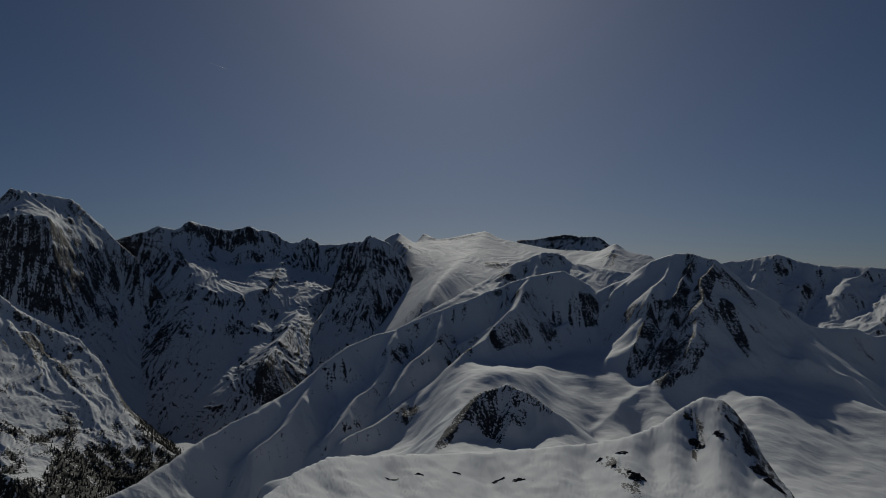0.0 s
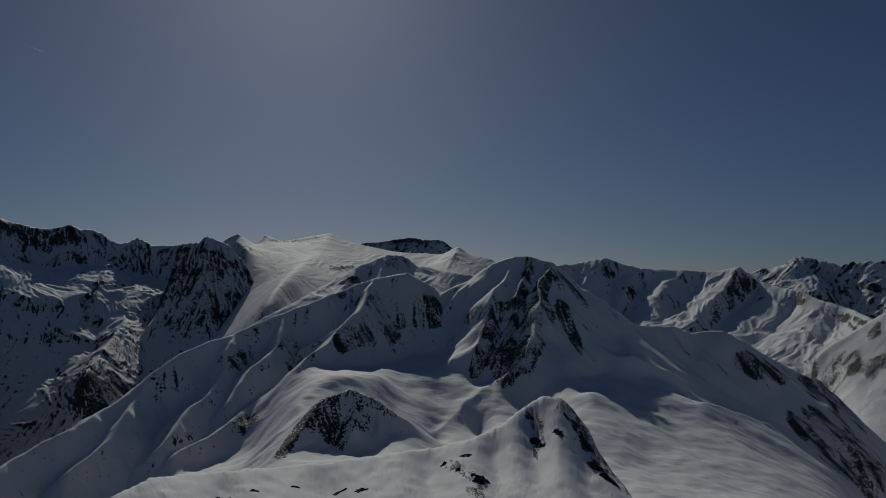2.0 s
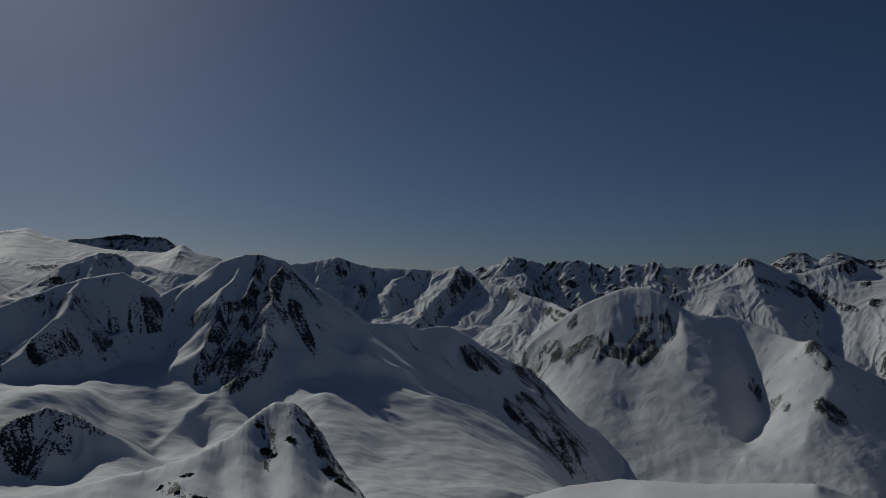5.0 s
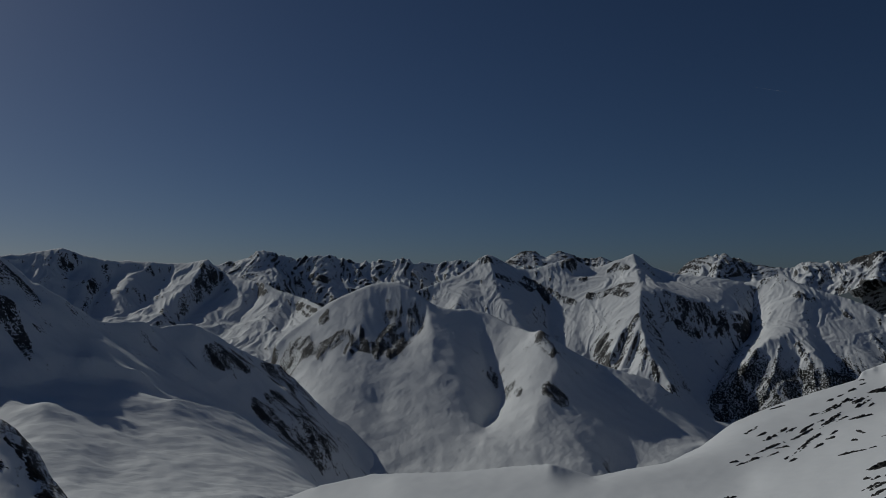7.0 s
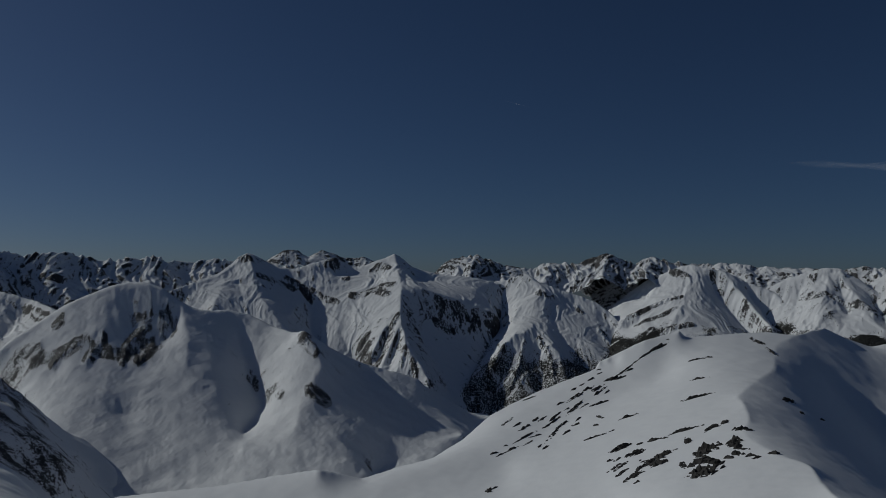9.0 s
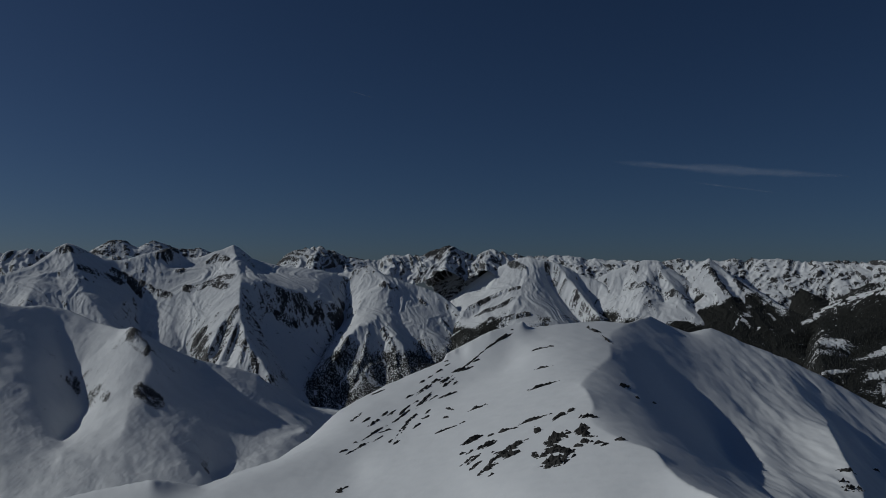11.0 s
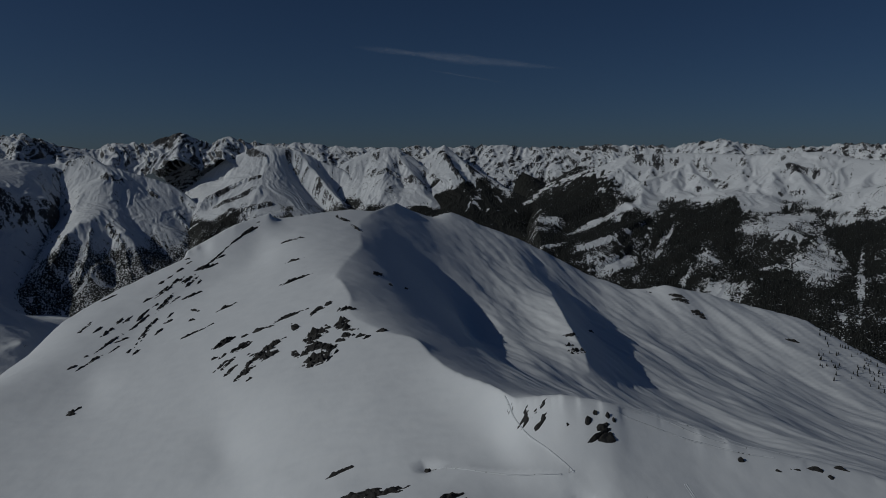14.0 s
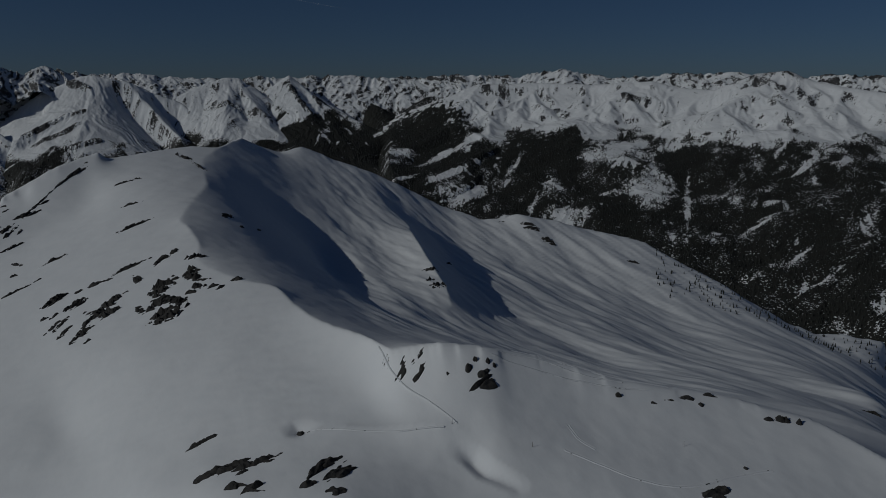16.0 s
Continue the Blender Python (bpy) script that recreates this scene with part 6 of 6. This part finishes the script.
SADDLE_ROCKS = [(129.00, 220, 3.7, 1.9, 219), (128.05, 219, 3.6, 1.5, 218), (130.11, 220, 0.9, 1.0, 220), (120.21, 219, 2.4, 0.9, 210), (121.09, 221, 3.6, 0.9, 211), (122.57, 223, 4.3, 0.8, 212), (124.47, 226, 5.5, 0.6, 214), (122.86, 185, 4.0, 1.3, 212), (123.54, 187, 1.6, 1.0, 213), (117.61, 220, 1.4, 0.8, 207), (123.49, 221, 1.5, 0.8, 213), (125.42, 197, 0.9, 0.7, 215), (141.92, 520, 13.4, 3.7, 231)]
SPUR_ROCKS = [(117.44, 1229, 10.3, 5.4, 207), (119.37, 1209, 20.4, 12.4, 209), (119.78, 1194, 25.2, 12.3, 209), (120.82, 1158, 16.3, 17.1, 210), (121.24, 1145, 8.1, 10.1, 211), (127.35, 1121, 15.9, 10.0, 217), (95.07, 232, 1.4, 1.9, 185)]
KNOLL_ROCKS = [(15.84, 487, 7.5, 6.8, 105), (16.12, 460, 8.9, 8.5, 106), (16.78, 454, 6.2, 5.6, 106), (9.92, 427, 7.6, 3.5, 99), (7.84, 416, 4.1, 2.6, 97), (10.94, 380, 9.2, 8.9, 100), (10.53, 388, 6.3, 4.1, 100), (-0.09, 374, 7.6, 4.7, 89), (-11.82, 372, 7.4, 2.3, 78), (-5.45, 380, 6.0, 1.5, 84), (8.93, 400, 4.0, 3.3, 98), (18.43, 462, 8.1, 11.3, 108), (19.25, 491, 5.7, 7.9, 109), (20.00, 484, 6.5, 9.8, 110), (20.73, 470, 9.1, 14.4, 110), (21.33, 451, 8.9, 12.1, 111), (22.15, 441, 10.5, 11.9, 112), (22.90, 435, 8.7, 5.5, 112), (20.42, 479, 4.6, 6.8, 110)]
KNOLL_EDGE_ROCKS = [(19.77, 491, 4.7, 5.0, 109), (-1.78, 382, 9.1, 3.2, 88), (-9.22, 373, 5.1, 1.5, 80)]

for n, (sheet, rocks, group, label) in enumerate((
        ("near_hill", SUMMIT_ROCKS, "rocks below the ridge", "dark rock outcrop breaking through the snow below the ridge"),
        ("near_hill", WEST_ROCKS, "rocks below the ridge", "low dark rock band half buried in snow"),
        ("near_hill", FLANK_ROCKS, "rocks on the sunny flank", "slanting rock rib on the sunlit snow flank"),
        ("near_hill", RIB_ROCKS, "rocks on the sunny flank", "thin slanting rock rib showing through the snow"),
        ("near_hill", PLATEAU_ROCKS, "rocks on the snow plateau", "narrow splinter of rock on the snow plateau"),
        ("near_hill", RIDGE_ROCKS, "rocks along the ridge", "dark weathered rock beside the corniced ridge"),
        ("near_hill", HOLLOW_ROCKS, "rocks in the hollow", "flat mossy rock slab melting out of the snow"),
        ("near_hill", SADDLE_ROCKS, "rocks on the saddle", "low dark rock on the windblown saddle"),
        ("near_hill", SPUR_ROCKS, "rocks on the far spur", "dark rocks on the crest of the snow spur"),
        ("near_knoll", KNOLL_ROCKS, "rocks on the knoll", "dark jagged rock on the flank of the knoll"),
        ("near_knoll", KNOLL_EDGE_ROCKS, "rocks on the knoll", "dark jagged rock on the flank of the knoll"))):
    for k, (az, r, long, wide, heading) in enumerate(rocks):
        rock(sheet, az, r, long, wide, heading, 1000 * n + k, group, label)


# ---- ski tracks and marker poles in the hollow ----
def place(sheet, az, r, up=0.0):
    return Vector((HUB[0] + r * math.sin(radians(az)), HUB[1] + r * math.cos(radians(az)), height(sheet, az, r) + up))


def ski_track(stops):
    """A trodden track: two low berms with a groove between them, laid over the snow."""
    pts = []
    for (a0, r0), (a1, r1) in zip(stops, stops[1:]):
        n = max(6, int(abs(r1 - r0) / 3 + abs(a1 - a0) * r0 / 57 / 3))
        pts += [place("near_hill", a0 + (a1 - a0) * k / n, r0 + (r1 - r0) * k / n) for k in range(n)]
    for _ in range(4):
        pts = [pts[0]] + [(pts[k - 1] + pts[k] * 2 + pts[k + 1]) / 4 for k in range(1, len(pts) - 1)] + [pts[-1]]
    bm = bmesh.new()
    rows = []
    for k, q in enumerate(pts):
        d = pts[min(k + 1, len(pts) - 1)] - pts[max(k - 1, 0)]
        sidew = Vector((d.y, -d.x, 0)).normalized()
        wob = 0.25 * noise.noise((k * 0.35, 3.0, len(pts)))
        az = math.degrees(math.atan2(q.x - HUB[0], q.y - HUB[1]))
        base = height("near_hill", az, math.hypot(q.x - HUB[0], q.y - HUB[1]))
        row = []
        for off, up in ((-0.62, -0.12), (-0.34, 0.05), (-0.12, -0.01), (0.12, -0.01), (0.34, 0.05), (0.62, -0.12)):
            w = q + sidew * (off + wob)
            w.z = base + up * (1 + 0.5 * noise.noise((k * 0.8, off, 1.0))) + 0.02
            row.append(bm.verts.new(w))
        rows.append(row)
    for a, b in zip(rows, rows[1:]):
        for j in range(5):
            bm.faces.new((a[j], a[j + 1], b[j + 1], b[j]))
    bmesh.ops.recalc_face_normals(bm, faces=bm.faces)
    mesh = bpy.data.meshes.new("ski_track")
    bm.to_mesh(mesh)
    bm.free()
    mesh.materials.append(snow_near)
    return tagged(new("ski_track", mesh), "trodden ski track across the snow hollow", "ski track", "ski tracks")


ski_track([(112.67, 198.3), (114.89, 193.6), (117.08, 189.0), (119.37, 186.6), (121.42, 187.6), (124.07, 192.3), (127.86, 198.7)])
ski_track([(101.46, 250.7), (101.67, 236.7), (102.47, 226.4), (104.73, 213.1), (105.55, 208.8)])
ski_track([(108.61, 226.4), (111.05, 225.3), (113.89, 223.9), (117.14, 222.8), (120.45, 224.1)])
ski_track([(109.11, 228.3), (112.43, 228.8), (115.58, 225.2), (118.90, 225.7)])
ski_track([(110.27, 231.4), (114.10, 229.1), (118.12, 226.7), (122.17, 227.1)])
ski_track([(113.38, 207.7), (113.92, 202.1), (115.17, 198.6)])
ski_track([(95.39, 231.8), (98.15, 220.8), (101.84, 212.8), (104.94, 209.0)])

pole_wood = bpy.data.materials.new("pole_wood")
pole_wood.use_nodes = True
pole_wood.node_tree.nodes["Principled BSDF"].inputs["Base Color"].default_value = (0.09, 0.07, 0.05, 1)
for az, r in [(104.97, 209.5), (110.29, 198.9), (121.50, 203.1)]:
    bm = bmesh.new()
    bmesh.ops.create_cone(bm, cap_ends=True, segments=8, radius1=0.06, radius2=0.04, depth=1.7)
    mesh = bpy.data.meshes.new("marker_pole")
    bm.to_mesh(mesh)
    bm.free()
    mesh.materials.append(pole_wood)
    ob = new("marker_pole", mesh)
    ob.location = place("near_hill", az, r, 0.7)
    ob.rotation_euler = (0.05, 0.04, az)
    tagged(ob, "thin wooden marker pole standing in the snow", "pole", "marker poles")


# ---- woods: small conifers, thousands of them ----
def conifer_material():
    m = bpy.data.materials.new("conifer")
    m.use_nodes = True
    nt = m.node_tree
    p = nt.nodes["Principled BSDF"]
    geo = nt.nodes.new("ShaderNodeNewGeometry")
    col = mixed(nt, geo.outputs["Random Per Island"], (0.011, 0.014, 0.012, 1), (0.034, 0.036, 0.032, 1))
    nt.links.new(col, p.inputs["Base Color"])
    p.inputs["Roughness"].default_value = 0.9
    return m


conifer = conifer_material()


def woods(sheet, count, tall, label, box, seed, least=0.45):
    """Conifers scattered where the sheet's woods grow, joined into one stand."""
    z, az0, az1, r0, r1 = SHEETS[sheet]
    grow = WOODS[sheet]
    rnd = np.random.RandomState(seed)
    n = count * 5
    az = rnd.uniform(box[0], box[1], n)
    r = np.sqrt(rnd.uniform(box[2] ** 2, box[3] ** 2, n))
    i = (az - az0) / (az1 - az0) * (z.shape[0] - 1)
    j = np.log(r / r0) / np.log(r1 / r0) * (z.shape[1] - 1)
    ok = (i > 1) & (i < z.shape[0] - 2) & (j > 1) & (j < z.shape[1] - 2)
    i, j, az, r = i[ok], j[ok], az[ok], r[ok]
    thick = grow[i.astype(int), j.astype(int)]
    ok = thick > least - 0.15 + rnd.rand(len(i)) * 0.55
    i, j, az, r = (q[ok][:count] for q in (i, j, az, r))
    i0, j0 = i.astype(int), j.astype(int)
    fi, fj = i - i0, j - j0
    zz = (z[i0, j0] * (1 - fi) + z[i0 + 1, j0] * fi) * (1 - fj) + (z[i0, j0 + 1] * (1 - fi) + z[i0 + 1, j0 + 1] * fi) * fj
    x, y = HUB[0] + r * np.sin(np.radians(az)), HUB[1] + r * np.cos(np.radians(az))
    k = len(x)
    h = tall * rnd.uniform(0.55, 1.25, k)
    verts, faces = [], []
    turn = rnd.rand(k) * 6.28
    for layer, (low, high, width) in enumerate(((0.0, 0.62, 0.24), (0.38, 1.0, 0.16))):
        base = len(faces)
        ring = [np.stack([x + np.cos(turn + q * 2 * np.pi / 5 + layer) * h * width * rnd.uniform(0.7, 1.2, k),
                          y + np.sin(turn + q * 2 * np.pi / 5 + layer) * h * width * rnd.uniform(0.7, 1.2, k), zz + h * low - 0.3], -1) for q in range(5)]
        tip = np.stack([x, y, zz + h * high], -1)
        start = sum(len(v) for v in verts)
        verts.append(np.stack(ring + [tip], 1).reshape(-1, 3))
        root = start + np.arange(k) * 6
        for q in range(5):
            faces.append(np.stack([root + q, root + (q + 1) % 5, root + 5], -1))
    co, tri = np.concatenate(verts), np.concatenate(faces)
    mesh = bpy.data.meshes.new("conifer_wood")
    mesh.vertices.add(len(co))
    mesh.vertices.foreach_set("co", co.ravel().astype(np.float32))
    mesh.loops.add(tri.size)
    mesh.loops.foreach_set("vertex_index", tri.ravel().astype(np.int32))
    mesh.polygons.add(len(tri))
    mesh.polygons.foreach_set("loop_start", np.arange(0, tri.size, 3, dtype=np.int32))
    mesh.update(calc_edges=True)
    mesh.materials.append(conifer)
    return tagged(new("conifer_wood", mesh), label, "forest", kind="stuff")


woods("right_mountain", 42000, 9.0, "dark conifer forest belt under the snow slopes", (108, 152, 1700, 4000), 1)
woods("valley_floor", 8000, 10, "dark conifer woods on the valley sides", (101, 121, 2300, 4200), 2)
woods("forest_mountain", 3500, 11, "conifers scattered over a steep mountain foot", (69, 92, 2500, 3600), 3)
woods("dark_pyramid", 6000, 10, "dark conifer woods below a pointed mountain", (95, 116, 2900, 4600), 4)
woods("striped_mountain", 2000, 14, "conifer fringe at a mountain foot", (80, 102, 2900, 3800), 5)
woods("left_spur", 6000, 11, "dark conifers on the lower valley side", (-40, -17, 1750, 3000), 6)
woods("near_hill", 420, 5, "sparse young conifers on the end of the spur", (129, 146, 1000, 1220), 8, -2.0)


# ---- thin cloud streak and vapour trails ----
def wisp(az0, el0, az1, el1, thick, far, dense, seed):
    """A thin veil of ice cloud, a long soft-edged sheet high above the peaks."""
    m = bpy.data.materials.new("ice_cloud")
    m.use_nodes = True
    nt = m.node_tree
    uv = nt.nodes.new("ShaderNodeAttribute")
    uv.attribute_name = "veil"
    geo = nt.nodes.new("ShaderNodeNewGeometry")
    fibre = noise_of(nt, geo.outputs["Position"], 0.012, 5, 0.6, (1.0, 1.0, 3.0))
    thin = maths(nt, "MULTIPLY", uv.outputs["Fac"], maths(nt, "MULTIPLY", fibre, dense))
    front, through_it = nt.nodes.new("ShaderNodeBsdfDiffuse"), nt.nodes.new("ShaderNodeBsdfTranslucent")
    front.inputs[0].default_value = through_it.inputs[0].default_value = (0.92, 0.92, 0.93, 1)
    ice, veil = nt.nodes.new("ShaderNodeAddShader"), nt.nodes.new("ShaderNodeMixShader")
    nt.links.new(front.outputs[0], ice.inputs[0])
    nt.links.new(through_it.outputs[0], ice.inputs[1])
    nt.links.new(thin, veil.inputs[0])
    nt.links.new(nt.nodes.new("ShaderNodeBsdfTransparent").outputs[0], veil.inputs[1])
    nt.links.new(ice.outputs[0], veil.inputs[2])
    nt.links.new(veil.outputs[0], nt.nodes["Material Output"].inputs[0])
    nu, nv = 60, 12
    verts, faces, dens = [], [], []
    for a in range(nu + 1):
        s = a / nu
        az, el = az0 + (az1 - az0) * s, el0 + (el1 - el0) * s
        w = thick * (math.sin(math.pi * s) ** 0.7 * (0.55 + 0.45 * noise.noise((s * 5, seed, 0.0))) + 0.04)
        for b in range(nv + 1):
            q = b / nv * 2 - 1
            e = el + q * w + 0.1 * w * noise.noise((s * 9, q * 2, seed))
            level = far * math.tan(radians(el))
            rr = level / math.tan(radians(e))
            verts.append((HUB[0] + rr * math.sin(radians(az)), HUB[1] + rr * math.cos(radians(az)), level))
            dens.append(max(0.0, (1 - q * q) ** 1.5) * min(1, s * 4, (1 - s) * 4))
    for a in range(nu):
        for b in range(nv):
            k = a * (nv + 1) + b
            faces.append((k, k + nv + 1, k + nv + 2, k + 1))
    mesh = bpy.data.meshes.new("cloud")
    mesh.from_pydata(verts, [], faces)
    mesh.attributes.new("veil", "FLOAT", "POINT").data.foreach_set("value", dens)
    for f in mesh.polygons:
        f.use_smooth = True
    mesh.materials.append(m)
    ob = new("cloud", mesh)
    ob.visible_shadow = False
    return ob


tagged(wisp(95.5, 7.6, 112.0, 5.9, 0.62, 4400, 0.19, 1), "thin white streak of ice cloud over the peaks", "cloud", kind="structure")
tagged(wisp(101.0, 6.0, 107.6, 4.9, 0.10, 4500, 0.12, 2), "faint lower wisp of ice cloud", "cloud", kind="structure")
tagged(wisp(-18.8, 15.65, -17.1, 15.2, 0.035, 4700, 0.5, 3), "short white vapour trail in the sky", "vapour trail", kind="structure")
tagged(wisp(75.0, 13.05, 77.6, 12.35, 0.03, 4700, 0.22, 4), "short white vapour trail in the sky", "vapour trail", kind="structure")
